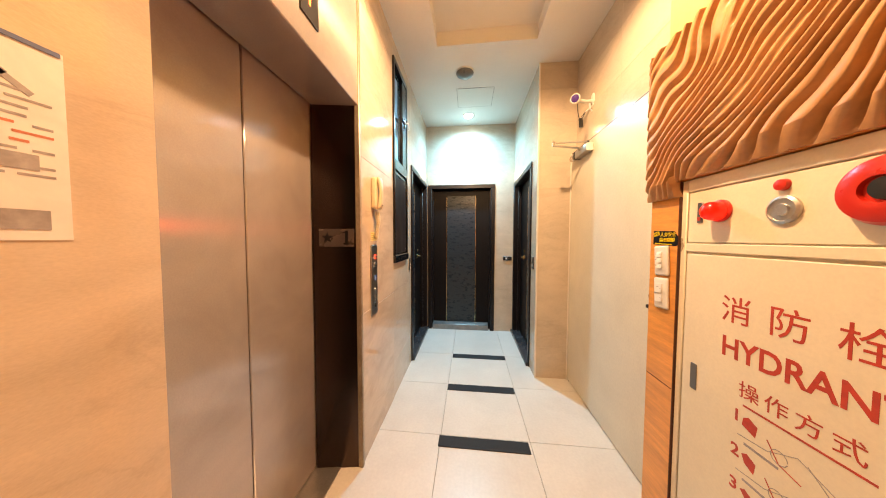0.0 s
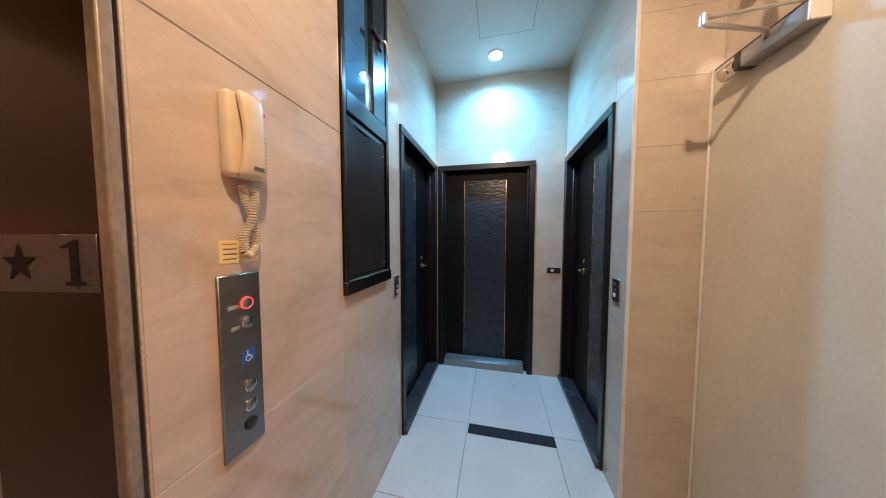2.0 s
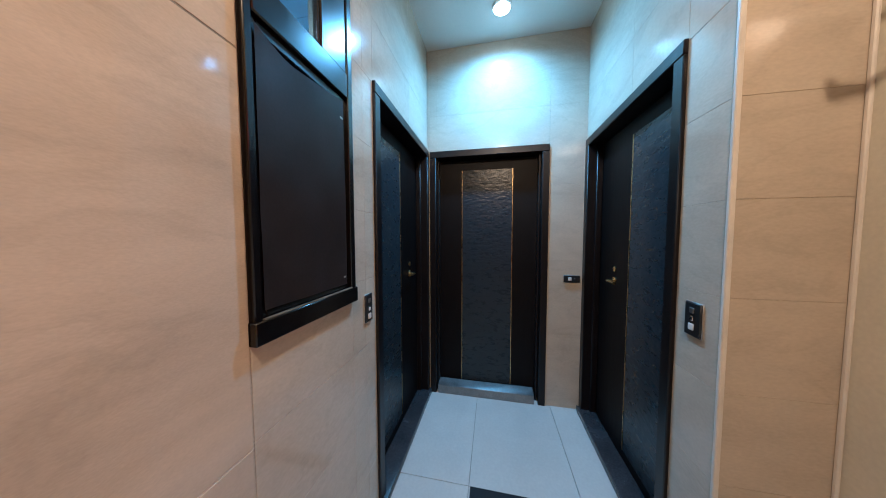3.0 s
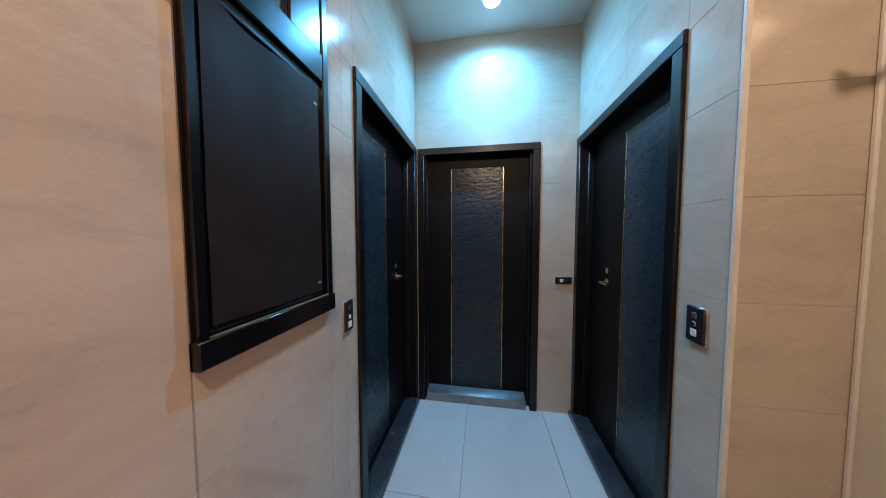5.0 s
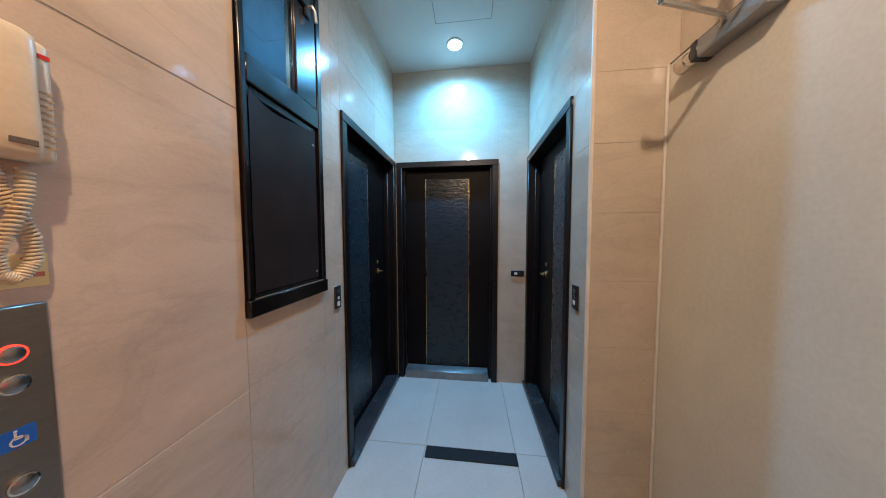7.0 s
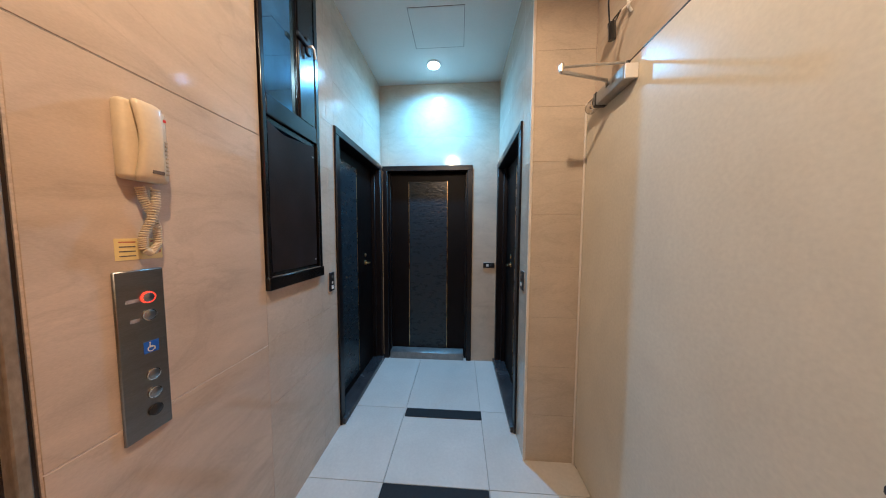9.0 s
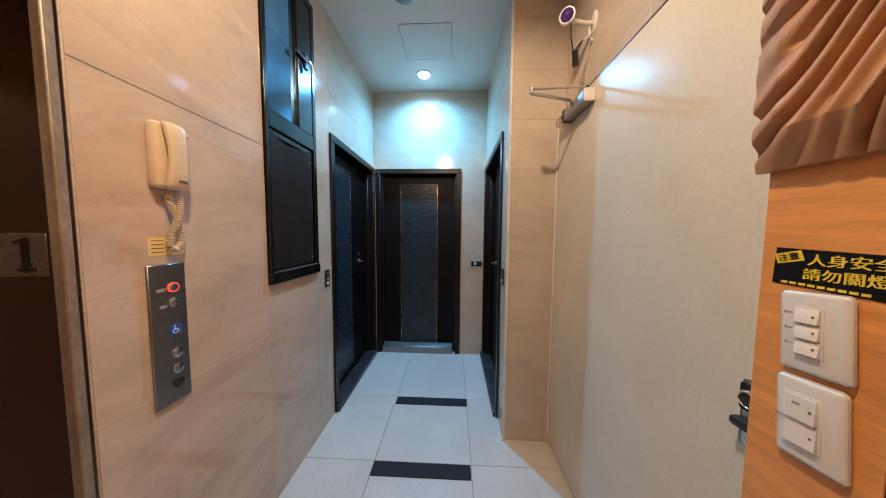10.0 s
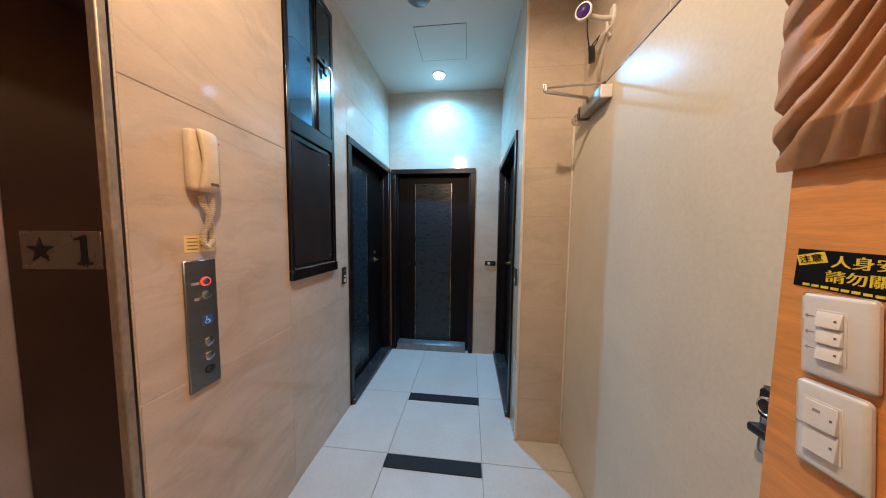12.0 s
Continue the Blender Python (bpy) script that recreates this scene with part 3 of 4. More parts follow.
for k in range(2):
    bm = boxed(-0.045, 0.045, -0.004, 0.004, 0.0015, 0.002)
    bmesh.ops.transform(bm, matrix=pose(0.05 + 0.02 * k, 0.105 - 0.018 * k, 0, 0, 0, -38), verts=bm.verts)
    part("print_stroke", bm, INKPALE, poster)


# ---- open fire door standing in the recess ----
leafd = thing("fire_door", pose(1.300, 3.72, 0), "open cream steel fire door leaf folded back against the wall", "door")
LF0, LF1, LTOP = 3.216 - 3.72, 4.322 - 3.72, 2.128
part("leaf", boxed(0.0, 0.033, LF0, LF1, 0.01, LTOP, 0.003), CREAM, leafd)
# solid black strip paints the shade of the gap above the leaf
part("top_gap", boxed(0.001, 0.033, LF0, LF1, LTOP, LTOP + 0.006), BLACKP, leafd, "black strip standing in for the shaded gap along the leaf top")
for z in (0.35, 1.1, 1.85):
    part("hinge", turned([(0.008, z - 0.05), (0.008, z + 0.05)], Matrix.Translation((0.030, LF1 - 0.010, 0)), 12), ALUM, leafd)
LKY = 3.244 - 3.72
lk = part("lock_plate", boxed(-0.008, 0.001, LKY - 0.024, LKY + 0.024, 0.945, 1.095, 0.008), ALUM, leafd, "grey lever lock plate")
part("lock_collar", boxed(-0.014, -0.007, LKY - 0.023, LKY + 0.023, 1.028, 1.088, 0.006), BLACKP, lk, "black lock collar")
part("lock_rosette", turned([(0, 0), (0.020, 0), (0.020, 0.008), (0.016, 0.013), (0.012, 0.009), (0, 0.009)], Matrix.Translation((-0.013, LKY, 1.058)) @ pose(0, 0, 0, 0, -90, 0), 24), CHROME, lk)
part("keyhole_disc", turned([(0, 0), (0.0145, 0), (0.0145, 0.003), (0.012, 0.004), (0, 0.004)], Matrix.Translation((-0.0215, LKY, 1.058)) @ pose(0, 0, 0, 0, -90, 0), 20), BLACKP, lk)
part("lever", boxed(-0.036, -0.007, LKY - 0.030, LKY + 0.022, 0.993, 1.013, 0.006), BLACKP, lk, "flat black lever")

closer = thing("door_closer", pose(1.300, 4.047, 2.057), "grey aluminium door closer with its folded steel arm", "door closer")
part("body", boxed(-0.054, -0.001, -0.12, 0.110, -0.030, 0.030, 0.006), CLOSER_GREY, closer)
part("end_cap", boxed(-0.052, -0.002, -0.128, -0.120, -0.029, 0.029, 0.002), WHITEP, closer)
part("spring_tube", turned([(0.0, 0), (0.024, 0), (0.024, 0.018), (0.028, 0.022), (0.028, 0.062), (0.020, 0.072), (0, 0.072)], Matrix.Translation((-0.036, 0.105, -0.006)) @ pose(0, 0, 0, -90, 0, 0), 24), CHROME, closer)
part("band", boxed(-0.058, 0.0, 0.078, 0.104, -0.033, 0.033, 0.004), BLACKP, closer)
part("spindle", turned([(0.010, 0.028), (0.010, 0.046), (0.006, 0.05)], Matrix.Translation((-0.032, -0.105, 0)), 16), BLACKP, closer)
tip = (-0.285, -0.090, 0.044)
part("arm", tube([(-0.032, -0.105, 0.044), (-0.15, -0.097, 0.046), tip], 0.0055), ALUM, closer)
part("arm", tube([tip, (tip[0], tip[1], tip[2] - 0.018), (-0.071, -0.031, 0.020), (-0.050, 0.0, 0.012)], 0.008), ALUM, closer)
part("arm_joint", turned([(0.010, -0.02), (0.010, 0.012), (0.006, 0.016)], Matrix.Translation(tip), 14), CHROME, closer)

# round-headed camera on its wall bracket
camera_t = thing("security_camera", pose(RECESS, 4.030, 2.45), "small white wall camera with a dark purple round lens", "security camera")
part("wall_plate", turned([(0, 0), (0.022, 0), (0.022, 0.006), (0.016, 0.012), (0, 0.012)], pose(0, 0.0, 0.02, 0, -90, 0) @ Matrix.Diagonal((1.9, 1, 1, 1)), 24), WHITEP, camera_t)
part("bracket_arm", tube([(-0.008, 0, 0.0), (-0.06, -0.01, -0.006), (-0.125, -0.03, -0.008)], 0.012, 12), WHITEP, camera_t)
part("bracket_rib", tube([(-0.03, 0.0, -0.006), (-0.022, 0.002, -0.06), (-0.006, 0.006, -0.075)], 0.006), WHITEP, camera_t)
hm = pose(-0.155, -0.045, 0.0, 102, 0, -32)
head = part("head", turned([(0, -0.03), (0.022, -0.03), (0.033, -0.008), (0.036, 0.012), (0.032, 0.017), (0, 0.017)], hm, 32), WHITEP, camera_t)
part("lens", turned([(0, 0.016), (0.029, 0.0175), (0.027, 0.021), (0.013, 0.025), (0, 0.026)], hm, 28), PURPLE, head, "dark purple lens window")

lead = thing("camera_cable", pose(1.288, 4.002, 2.295), "black camera cable with a hanging power plug", "cable")
part("wire", tube([(-0.10, -0.05, 0.10), (-0.095, -0.045, 0.04), (-0.07, -0.01, 0.01), (-0.055, 0.0, -0.02)], 0.003), BLACKP, lead)
part("wire", tube([(-0.05, 0.0, 0.02), (-0.03, 0.0, 0.045), (-0.02, 0.0, 0.06), (-0.03, 0.01, 0.03), (-0.05, 0.005, 0.0)], 0.003), BLACKP, lead)
part("plug", tube([(-0.056, 0.0, 0.01), (-0.05, 0.004, -0.015), (-0.045, 0.01, -0.055)], 0.015, 8), BLACKP, lead)
part("wire", tube([(-0.05, 0.0, 0.01), (-0.01, 0.02, 0.07), (0.025, 0.015, 0.10), (0.043, 0.0, 0.12)], 0.003), WHITEP, lead)

# ---- lobby side: veneer board, switches, warning sticker ----
PAN = 1.243
solid("veneer_board", boxed(PAN, BLOCK, 3.057, 3.212, 0.0, 1.61, 0.001), ORANGEWOOD, "orange wood veneer board with a horizontal joint below", "wall panel", "thing")
# thin dark strip painting the shade of the end turned from the lamp
solid("veneer_edge", boxed(PAN + 0.0005, BLOCK, 3.0535, 3.0566, 0.0, 1.59), EDGE_SHADE, "veneer board's end face, its shade put into a dark colour", "trim")
solid("veneer_joint", boxed(PAN - 0.0006, PAN + 0.002, 3.058, 3.211, 0.688, 0.691), DARKWOOD, "dark butt joint across the veneer board", "trim")


def switch_plate(m, label, size, insert, rockers, group):
    """A moulded plate with a column of rockers, each tipped out at its foot."""
    s = thing("light_switch", m, label, "light switch", group)
    (w, h), (x0, x1, z0, z1) = size, insert
    part("plate", boxed(-w / 2, w / 2, -h / 2, h / 2, 0.0, 0.012, 0.0085, 4), WHITEP, s)
    part("insert", boxed(x0 - 0.002, x1 + 0.002, z0 - 0.002, z1 + 0.002, 0.0115, 0.0130, 0.0005), WHITEP, s)
    step = (z1 - z0) / rockers
    for k in range(rockers):
        y0, y1 = z1 - (k + 1) * step + 0.0012, z1 - k * step - 0.0012
        bm = boxed(x0 + 0.001, x1 - 0.001, y0, y1, 0.0130, 0.0150, 0.0006)
        for v in bm.verts:
            if v.co.z > 0.014:
                v.co.z += 0.004 * (y1 - v.co.y) / (y1 - y0)
        r = part("rocker", bm, WHITEP, s)
        part("mark", boxed(x1 - 0.008, x1 - 0.0055, (y0 + y1) / 2 - 0.0018, (y0 + y1) / 2 + 0.0018, 0.0150, 0.0178), INK, r, "small dark window")
    return s


def arrow(parent, x, y):
    bm = sheet([(x - 0.005, y), (x - 0.001, y + 0.0035), (x - 0.002, y + 0.0008), (x + 0.006, y + 0.0008), (x + 0.006, y - 0.0008), (x - 0.002, y - 0.0008), (x - 0.001, y - 0.0035)], 0.0004)
    bmesh.ops.translate(bm, verts=bm.verts, vec=(0, 0, 0.0121))
    part("arrow", bm, INKPALE, parent, "grey printed arrow", False)


sw = switch_plate(facing(PAN, 3.130, 1.249, "-x") @ pose(0, 0, 0, 0, 0, 4), "white three-rocker light switch on the veneer board", (0.080, 0.136), (-0.018, 0.012, -0.037, 0.041), 3, "switches on the veneer board")
for k in range(3):
    arrow(sw, -0.028, 0.030 - 0.026 * k)
sw = switch_plate(facing(PAN, 3.125, 1.101, "-x") @ pose(0, 0, 0, 0, 0, 4), "white two-rocker light switch below the other", (0.080, 0.140), (-0.026, 0.014, -0.042, 0.042), 2, "switches on the veneer board")
part("patch", boxed(-0.014, -0.005, 0.016, 0.030, 0.0150, 0.0166), INKPALE, sw, "grey worn label")
arrow(sw, -0.034, -0.004)

warn = thing("warning_sticker", facing(PAN, 3.128, 1.3545, "-x") @ Matrix.Diagonal((1.12, 1.05, 1, 1)), "black warning sticker with yellow Chinese characters above the switches", "sticker")
outline = [(-0.058, -0.030), (0.055, -0.036), (0.066, -0.030), (0.066, 0.004), (0.050, 0.026), (-0.056, 0.031)]
bm = sheet(outline, 0.001)
bmesh.ops.translate(bm, verts=bm.verts, vec=(0, 0, 0.0004))
film = part("film", bm, INKBLACK, warn, "", False)
turn = pose(-0.040, 0.0155, 0, 0, 0, 16)
dia = [tuple((turn @ Vector((x, y, 0)))[:2]) for x, y in ((-0.0155, -0.0085), (0.0155, -0.0085), (0.0155, 0.0085), (-0.0155, 0.0085))]
bm = sheet(dia, 0.0006)
bmesh.ops.translate(bm, verts=bm.verts, vec=(0, 0, 0.0014))
part("diamond", bm, YELLOWP, film, "yellow tilted label", False)
lettering("caution_text", "注意", 0.0130, INKBLACK, film, Matrix.Translation((0, 0, 0.0025)) @ turn @ Matrix.Translation((-0.0135, -0.0045, 0)), 0.0)
for dx in (-0.0004, 0.0, 0.0004):
    lettering("warning_text", "人身安全", 0.0195, YELLOWP, film, Matrix.Translation((-0.020 + dx, 0.006, 0.0019 + dx / 10)), 0.0, "yellow Chinese lettering")
    lettering("warning_text", "請勿關燈", 0.0195, YELLOWP, film, Matrix.Translation((-0.024 + dx, -0.017, 0.0019 + dx / 10)), 0.0, "yellow Chinese lettering")
for k in range(9):
    part("print_bar", boxed(-0.047 + 0.0098 * k, -0.0395 + 0.0098 * k, -0.0285 - 0.0004 * k, -0.0245 - 0.0004 * k, 0.0014, 0.0018), YELLOWP, film)

torn = thing("tape_remnant", facing(1.2518, 3.053, 1.318, "-x"), "torn scrap of yellowed tape on the cabinet edge", "tape")
bm = sheet([(0.002, 0.036), (0.013, 0.030), (0.010, 0.018), (0.019, 0.004), (0.011, -0.016), (0.002, -0.030), (0.004, 0.0)], 0.0005)
part("scrap", bm, material("yellowed_tape", (0.46, 0.36, 0.27), 0.25, vary=0.3, scale=60), torn, "", False)

# ---- hydrant cabinet ----
HX = 1.258
HY0, HY1, HZ0, HZ1 = 1.95, 3.053, 0.06, 1.588
hyd = thing("fire_hydrant_cabinet", facing(HX, HY1, 0.0, "-x"), "cream steel fire hydrant cabinet with red lettering", "hydrant cabinet")
WID = HY1 - HY0
part("body", boxed(0.0, WID, HZ0, HZ1, -0.041, -0.004, 0.003), BOXPAINT, hyd)
part("base_plinth", boxed(0.0, WID, 0.0, HZ0 - 0.002, -0.041, -0.010, 0.002), BOXPAINT, hyd)
for x0, x1, z0, z1 in ((0.0, 0.026, HZ0, HZ1), (0.026, WID, HZ1 - 0.05, HZ1), (0.026, WID, 1.297, 1.330)):
    part("rim", boxed(x0, x1, z0, z1, -0.004, 0.006, 0.003), BOXPAINT, hyd)
part("upper_plate", boxed(0.03, WID - 0.02, 1.334, HZ1 - 0.054, -0.004, 0.003, 0.002), BOXPAINT, hyd)
door = part("door", boxed(0.03, WID - 0.02, HZ0 + 0.03, 1.288, -0.004, 0.004, 0.003), BOXPAINT, hyd)
part("slot_handle", boxed(0.070, 0.098, 0.748, 0.852, 0.003, 0.007, 0.002), GREYMETAL, door, "dark recessed pull handle")
Z0 = 0.0044


def at(x, y, lift_z=Z0):
    return Matrix.Translation((x + 0.02, y + 0.012, lift_z))


lettering("title_text", "消", 0.098, REDTEXT, door, at(0.157, 1.058), 0.0, "red Chinese lettering")
lettering("title_text", "防", 0.098, REDTEXT, door, at(0.294, 1.058), 0.0)
lettering("title_text", "栓", 0.098, REDTEXT, door, at(0.434, 1.058), 0.0)
lettering("hydrant_text", "HYDRANT", 0.098, REDTEXT, door, at(0.164, 0.930) @ Matrix.Diagonal((0.85, 1, 1, 1)), 0.018, "red capital lettering")
for k, ch in enumerate("操作方式"):
    lettering("method_text", ch, 0.060, REDTEXT, door, at(0.226 + 0.070 * k, 0.819), 0.0)
for ch, z in (("1", 0.715), ("2", 0.595), ("3", 0.478)):
    lettering("step_number", ch, 0.055, REDTEXT, door, at(0.211, z + 0.014), 0.02)
part("rule", boxed(0.262, 0.53, 0.800, 0.806, 0.004, 0.0048), REDTEXT, door)
for k in range(3):
    z = 0.728 - 0.12 * k
    bm = sheet([(0.262 + 0.012 * k, z + 0.01), (0.30, z - 0.006), (0.305, z + 0.03), (0.28, z + 0.045), (0.265, z + 0.035)], 0.0006)
    bmesh.ops.translate(bm, verts=bm.verts, vec=(0, 0, 0.004))
    part("diagram", bm, REDTEXT, door, "small red instruction drawing", False)
    part("diagram", tube([(0.25, z - 0.03, 0.0042), (0.33, z - 0.02, 0.0042), (0.40, z + 0.02, 0.0042), (0.47, z - 0.015, 0.0042)], 0.0012, 4), INKPALE, door)
    part("diagram", boxed(0.27, 0.36, z - 0.052, z - 0.044, 0.004, 0.0046), INKPALE, door)
for k in range(3):
    z = 0.713 - 0.12 * k
    part("diagram", tube([(0.33, z + 0.03, 0.0042), (0.36, z - 0.02, 0.0042), (0.41, z - 0.035, 0.0042)], 0.0016, 4), REDTEXT, door)
    part("diagram", tube([(0.36 + 0.02 * math.cos(a), z + 0.02 * math.sin(a), 0.0042) for a in [0.5 * n for n in range(13)]], 0.0012, 4), INKPALE, door)
    part("diagram", tube([(0.42, z + 0.03, 0.0042), (0.46, z - 0.01, 0.0042), (0.47, z - 0.05, 0.0042), (0.43, z - 0.06, 0.0042)], 0.0012, 4), INKPALE, door)
# fittings on the upper plate
gr = part("grille", boxed(0.072, 0.094, 1.410, 1.490, 0.003, 0.008, 0.002), GREYMETAL, hyd, "small grey grille plate")
part("badge", boxed(0.075, 0.089, 1.420, 1.433, 0.008, 0.009), REDTEXT, gr)
ind = part("lamp_collar", turned([(0, 0), (0.040, 0), (0.040, 0.006), (0.034, 0.010), (0, 0.010)], at(0.139, 1.437, 0.003), 32), REDP, hyd)
part("lamp_lens", turned([(0.034, 0.0), (0.034, 0.022), (0.029, 0.036), (0.018, 0.046), (0, 0.049)], at(0.139, 1.437, 0.013), 32), REDGLOW, ind, "lit red indicator dome")
# added emissive cap, set into the opaque dome's left side as its bright spot
part("bulb", turned([(0.015, 0.0), (0.014, 0.006), (0.009, 0.011), (0, 0.013)], at(0.128, 1.441, 0.013) @ Matrix.Translation((-0.006, 0, 0.028)) @ pose(0, 0, 0, 0, -38, 0), 20), SPOTGLOW, ind, "small warm glowing cap added for the red dome's bright spot")
push = part("alarm_button", turned([(0, 0), (0.040, 0), (0.040, 0.007), (0.033, 0.011), (0.031, 0.007), (0.018, 0.007), (0.016, 0.012), (0, 0.012)], at(0.319, 1.42, 0.003), 32), ALUM, hyd, "round silver manual alarm button")
part("button_flag", turned([(0, 0), (0.017, 0), (0.015, 0.012), (0, 0.016)], at(0.314, 1.492, 0.003), 20), REDP, hyd, "small red button")
bell = part("fire_bell", turned([(0, 0), (0.074, 0), (0.078, 0.012), (0.070, 0.030), (0.045, 0.042), (0.030, 0.040), (0.028, 0.030), (0, 0.030)], at(0.508, 1.442, 0.004), 40), REDP, hyd, "round red alarm bell")
part("bell_centre", turned([(0, 0.03), (0.026, 0.03), (0.024, 0.036), (0, 0.038)], at(0.514, 1.444, 0.004), 24), BLACKP, bell)

# ---- carved wave panel above the cabinet ----
bm = bmesh.new()
NU, NV = 720, 330
P0, P1, Q0, Q1 = 0.0, 1.32, 1.525, 2.185


def ridge(p, q):
    """Smooth swells parted by tapering gouges: a sheer upper flank, a gentler lower one."""
    r = q - Q0
    w = noise.noise((p * 2.6 + 0.7, r * 2.3, 4.2)) * 0.085 + noise.noise((p * 6.5, r * 5.5, 9.0)) * 0.034
    s = (p * 0.72 - r * 0.66 + w + 0.016 * math.sin(r * 12.0 - p * 3.0 + 0.4)) / 0.037
    along = p * 0.66 + r * 0.72
    i, f = math.floor(s), s - math.floor(s)
    k = noise.noise((i * 7.7, along * 4.2, 2.0)) + 0.5 * noise.noise((i * 3.1, along * 9.0, 5.0))
    m = min(1.08, max(0.0, 0.60 + 1.2 * k))
    d = f - 0.5
    flank = -d / (0.22 + 0.10 * m) if d < 0 else d / (0.12 + 0.10 * m)
    cut = min(1.0, 1.35 * max(0.0, 1 - flank)) * m
    swell = 0.004 * math.cos(2 * math.pi * (f - 0.05)) + 0.004 * noise.noise((p * 7, r * 6, 1.0))
    soft = min(1, 0.40 + p * 12) * min(1, 0.25 + (q - (Q0 if p < 0.17 else 1.591)) * 12)
    return 0.008 + (0.040 + swell) * soft - 0.044 * cut * soft


vs = []
for j in range(NV + 1):
    q = Q0 + (Q1 - Q0) * j / NV
    row = []
    for i in range(NU + 1):
        p = P0 + (P1 - P0) * i / NU
        edge = 0.004 * noise.noise((q * 30, 1.0, 0)) if i == 0 else 0
        row.append(bm.verts.new((p + edge, q + (0.004 * math.sin(p * 70) if j == NV else 0), ridge(p, q))))
    vs.append(row)
for j in range(NV):
    for i in range(NU):
        if (P1 - P0) * i / NU < 0.170 or Q0 + (Q1 - Q0) * j / NV > 1.590 + 0.003 * math.sin(i * 0.13):
            bm.faces.new((vs[j][i], vs[j][i + 1], vs[j + 1][i + 1], vs[j + 1][i]))
bmesh.ops.delete(bm, geom=[v for v in bm.verts if not v.link_faces], context="VERTS")
rim = [e for e in bm.edges if e.is_boundary]
r = bmesh.ops.extrude_edge_only(bm, edges=rim)
for v in r["geom"]:
    if isinstance(v, bmesh.types.BMVert):
        v.co.z = 0.0
carved = thing("carved_wave_panel", facing(PAN - 0.002, 3.222, 0, "-x"), "carved brown wall panel of flowing wave ridges above the cabinet", "wall panel")
part("carved_face", bm, CARVED, carved)
part("backing_board", boxed(0.002, P1, 1.592, Q1 - 0.006, -0.05, -0.0005), ORANGEWOOD, carved, "plain backing board")


# ---- corridor small things ----
def wall_bell(m, label, w, h, marks):
    s = thing("doorbell_switch", m, label, "wall switch", "small black wall switches")
    pl = part("plate", boxed(-w / 2, w / 2, -h / 2, h / 2, 0, 0.010, 0.003), BLACKP, s)
    part("rim", boxed(-w / 2 - 0.002, w / 2 + 0.002, -h / 2 - 0.002, h / 2 + 0.002, 0, 0.004, 0.001), ALUM, s, "satin edge")
    for x, y, a, mm in marks:
        part("button", boxed(x - a, x + a, y - a, y + a, 0.010, 0.014, 0.002), mm, s)
    return s


wall_bell(facing(LEFT, 4.430, 1.080, "+x"), "black double wall switch beside the side door", 0.062, 0.125, [(0, 0.034, 0.010, GREYMETAL), (0, -0.004, 0.008, WHITEP), (0, -0.036, 0.013, WHITEP)])
wall_bell(facing(RIGHT, 4.428, 1.11, "-x"), "black double wall switch on the projecting wall", 0.070, 0.120, [(0, 0.032, 0.010, GREYMETAL), (0, 0.004, 0.008, CHROME), (0, -0.026, 0.012, WHITEP)])
wall_bell(facing(0.911, END, 1.066, "-y"), "flat black doorbell switch beside the end door", 0.12, 0.055, [(-0.016, 0, 0.013, WHITEP), (0.018, 0.004, 0.005, GREYMETAL)])

light = thing("ceiling_downlight", pose(0.342, 5.222, TOP), "small round recessed ceiling light, lit cool white", "ceiling light", "downlights")
part("trim_ring", turned([(0.053, -0.0005), (0.068, -0.0005), (0.066, -0.008), (0.055, -0.010), (0.053, -0.006)], Matrix(), 32, True), WHITEP, light)
part("diffuser", turned([(0, -0.001), (0.052, -0.001), (0.052, -0.012), (0.040, -0.020), (0, -0.024)], Matrix(), 32), COOLGLOW, light)
light = thing("ceiling_light", pose(0.44, 2.93, CZ), "round ceiling light hanging in the coffer, lit warm white", "ceiling light", "downlights")
part("base_plate", turned([(0, 0), (0.060, 0), (0.058, -0.020), (0.050, -0.026), (0, -0.026)], Matrix(), 32), WHITEP, light)
part("stem", turned([(0.012, -0.026), (0.012, -0.120)], Matrix(), 16), WHITEP, light)
part("diffuser", turned([(0, -0.118), (0.045, -0.120), (0.052, -0.140), (0.046, -0.160), (0, -0.166)], Matrix(), 32), WARMGLOW, light)
dome = thing("ceiling_dome", pose(0.308, 4.385, TOP), "grey round dome fitting on the white ceiling", "ceiling dome")
part("dome", turned([(0.084, 0), (0.086, -0.010), (0.078, -0.022), (0.055, -0.036), (0.025, -0.043), (0, -0.045)], Matrix(), 40), GREYDOME, dome)
part("rim", turned([(0.084, 0.0), (0.093, 0.0), (0.092, -0.007), (0.084, -0.009)], Matrix(), 40, True), WHITEP, dome)
hatch = thing("ceiling_hatch", pose(0.417, 4.828, TOP), "square white access hatch flush in the ceiling", "access hatch")
part("panel", boxed(-0.198, 0.198, -0.186, 0.186, -0.003, 0, 0.001), PLASTER, hatch)
for x0, x1, y0, y1 in ((-0.202, 0.202, 0.187, 0.190), (-0.202, 0.202, -0.190, -0.187), (-0.202, -0.199, -0.187, 0.187), (0.199, 0.202, -0.187, 0.187)):
    part("gap_line", boxed(x0, x1, y0, y1, -0.0015, 0.0), INK, hatch)

strip = thing("anti_slip_strip", pose(0.477, 4.679, 0), "black anti-slip strip stuck across the floor tiles", "anti-slip strip", "floor strips")
part("strip", boxed(-0.295, 0.295, -0.046, 0.046, 0.0, 0.005, 0.002), BLACK, strip)
copy_thing(strip, pose(0.469, 4.079, 0))
copy_thing(strip, pose(0.459, 3.479, 0))

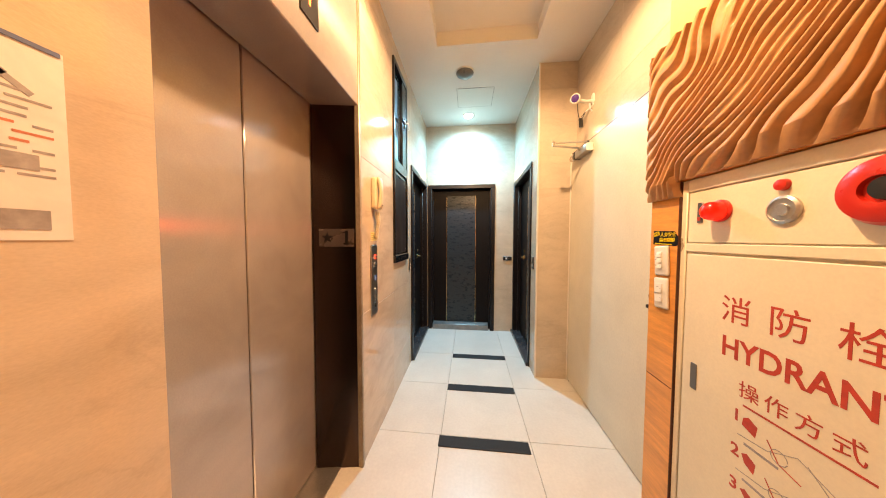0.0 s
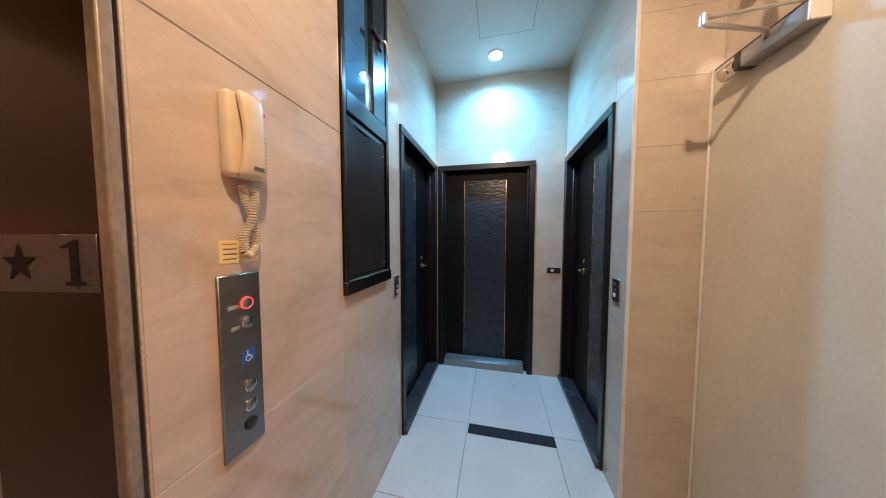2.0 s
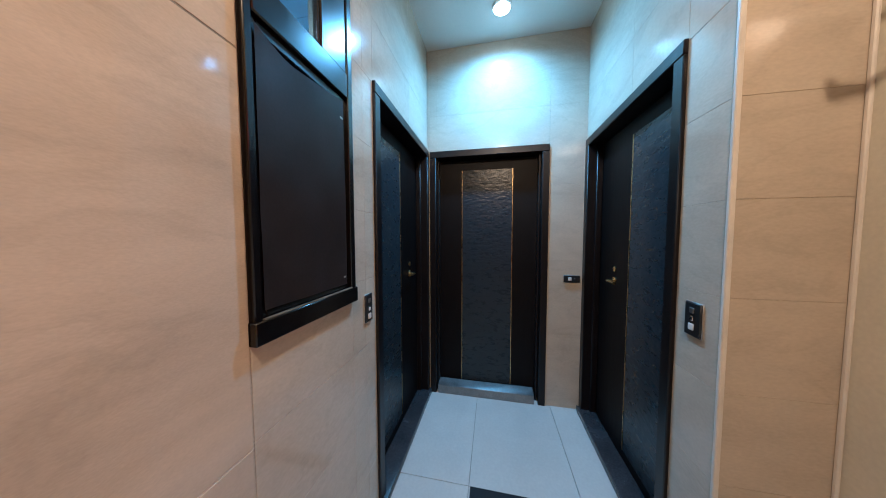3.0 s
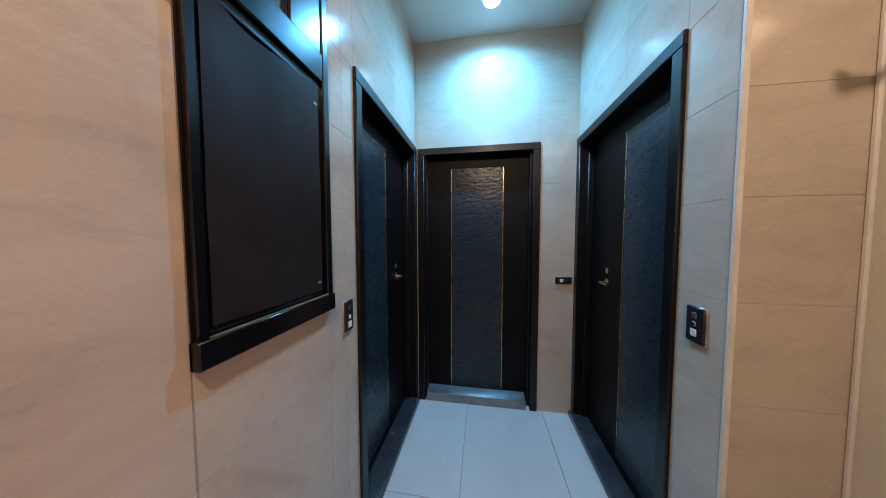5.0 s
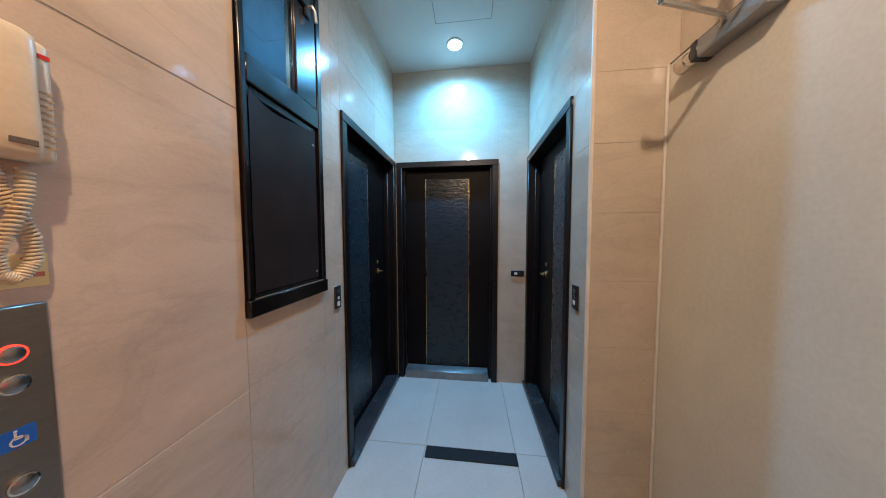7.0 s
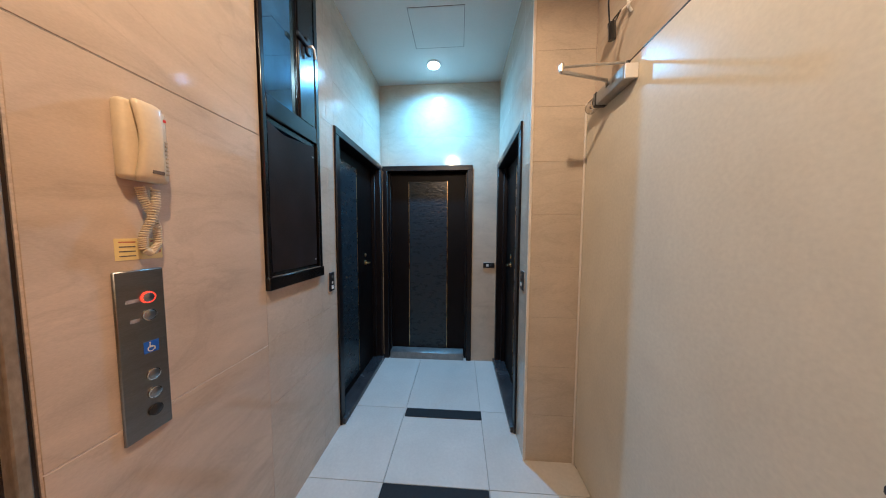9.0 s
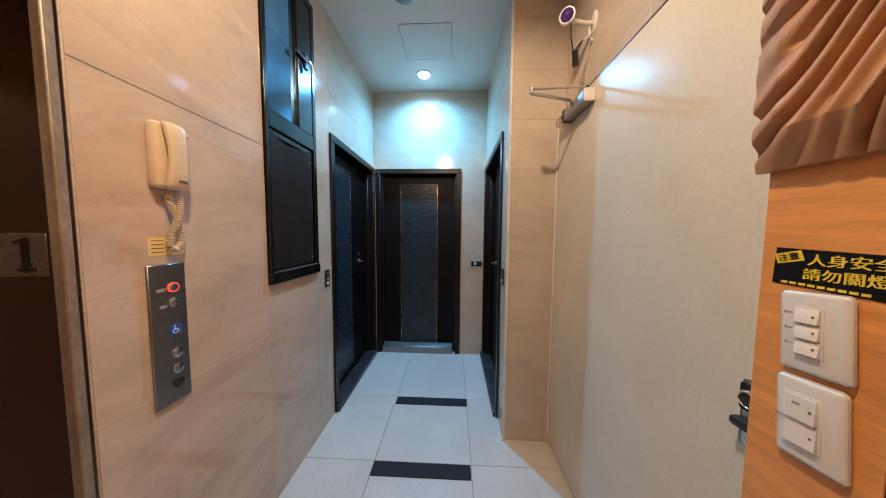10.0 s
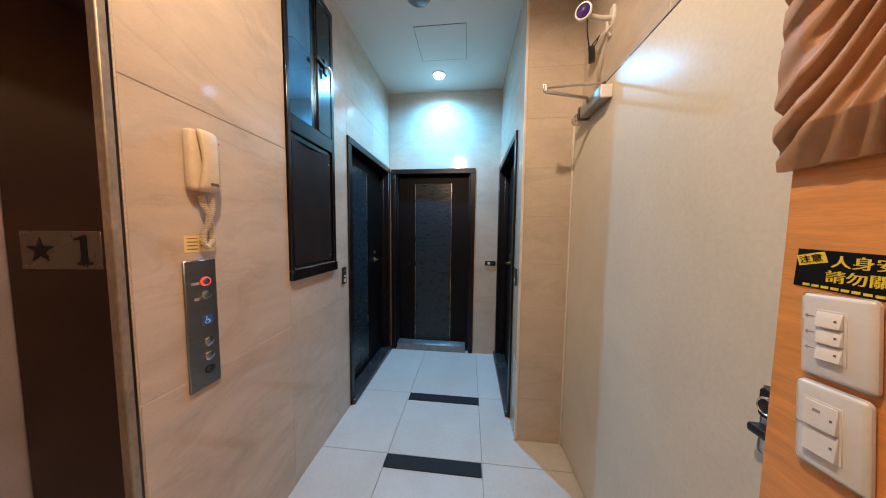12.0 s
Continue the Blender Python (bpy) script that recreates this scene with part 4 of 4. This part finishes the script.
bead = solid("corner_trim", boxed(RIGHT - 0.004, RIGHT + 0.012, PIER - 0.008, PIER + 0.006, 0, TOP, 0.003), SILICONE, "pale plastic bead on the tiled outer corner", "trim")
solid("inner_corner_trim", boxed(1.289, 1.2995, PIER - 0.013, PIER - 0.0005, 0, 2.13, 0.003), SILICONE, "pale sealant line in the tiled inner corner", "trim")
dirt = thing("sealant_lump", pose(1.322, 4.30, 0), "small grey lump of sealant in the floor corner", "debris")
part("lump", turned([(0.02, 0), (0.018, 0.008), (0.009, 0.017), (0, 0.02)], Matrix(), 10), GREYMETAL, dirt)


# ---- tiles: one mesh per size, one object per tile ----
TILES = {}


def piece(w, h, d, mat, m, parent, name="tile"):
    """A tile with local x, y across its face and its back at z 0."""
    key = (round(w, 3), round(h, 3), d, mat.name)
    if key not in TILES:
        bm = boxed(-w / 2, w / 2, -h / 2, h / 2, 0, d)
        top = [e for e in bm.edges if all(v.co.z > d / 2 for v in e.verts)]
        bmesh.ops.bevel(bm, geom=top, offset=0.0008, segments=1, affect="EDGES")
        me = bpy.data.meshes.new(name)
        bm.to_mesh(me)
        bm.free()
        me.materials.append(mat)
        TILES[key] = me
    ob = new(name, TILES[key])
    ob.parent = parent
    ob.matrix_basis = m
    return ob


def cuts(a, b, joints):
    edges = [a] + [j for j in joints if a + 0.004 < j < b - 0.004] + [b]
    return list(zip(edges, edges[1:]))


def clad(parent, side, plane, regions, ujoints, vjoints, mat, gap=0.0009):
    """Tiles on a wall face. Regions: u0, u1, z0, z1, u being x or y in the world."""
    for u0, u1, z0, z1 in regions:
        for a, b in cuts(u0, u1, ujoints):
            for c, d in cuts(z0, z1, vjoints):
                u, z = (a + b) / 2, (c + d) / 2
                place = (u, plane + TH, z) if side == "-y" else (plane - TH if side == "+x" else plane + TH, u, z)
                piece(b - a - gap, d - c - gap, TH, mat, facing(*place, side), parent)


COURSES = [0.304 * k - 0.004 for k in range(1, 10)]
clad(wall_left, "+x", LEFT, [(CORNER, WY0, 0, TOP), (WY0, WY1, 0, WZ0), (WY0, WY1, WZ1, TOP), (WY1, LDY0, 0, TOP), (LDY0, LDY1, DTOP, TOP)], [4.42, 5.02], COURSES, TILE)
clad(wall_end, "-y", END, [(LEFT, EDX0, 0, TOP), (EDX0, EDX1, EDTOP, TOP), (EDX1, RIGHT, 0, TOP)], [-0.176], [0.604, 1.212, 1.815, 2.425], TILE)
clad(wall_right, "-x", RIGHT, [(PIER + 0.008, RDY0, 0, TOP), (RDY0, RDY1, DTOP, TOP)], [4.9], COURSES, TILE)
clad(wall_right, "-y", PIER, [(RIGHT + 0.004, RECESS, 0, TOP)], [], COURSES, TILE)
clad(wall_recess, "-x", RECESS, [(3.213, PIER - 0.008, 0, TOP)], [3.67], COURSES, TILE)
BIG = [0.90, 1.82, 2.74]
clad(wall_lift, "+x", LIFT_FACE, [(3.274, CORNER, 0, TOP)], [], BIG, TILE_LIFT, 0.004)
clad(wall_lift, "+x", LIFT_FACE, [(BACK, 2.342, 0, TOP)], [-1.8, -1.2, -0.6, 0.0, 0.6, 1.2, 1.8], [0.70, 1.82, 2.74], TILE_LIFT)
clad(wall_lift, "+x", LIFT_FACE - 0.02, [(2.342, 3.272, 2.66, TOP)], [2.80], [], TILE_LIFT)

part("joint_sealant", boxed(LIFT_FACE - TH, LIFT_FACE - 0.0012, 3.275, CORNER - 0.001, 0.8984, 0.9016), SILICONE, wall_lift, "pale filled joint between tiles")
part("open_joint", boxed(LIFT_FACE - TH, LIFT_FACE - 0.0012, 3.275, CORNER - 0.001, 1.8184, 1.8216), FLOOR_GROUT, wall_lift, "dark open joint between tiles")

XJ = [-0.43, 0.173, 0.768, 1.38]
YJ = [BACK] + [3.533 + 0.597 * k for k in range(-9, 3)] + [5.56]
for x0, x1 in zip(XJ, XJ[1:]):
    for y0, y1 in zip(YJ, YJ[1:]):
        piece(x1 - x0 - 0.003, y1 - y0 - 0.003, 0.008, FLOOR, Matrix.Translation(((x0 + x1) / 2, (y0 + y1) / 2, -0.008)), floor)
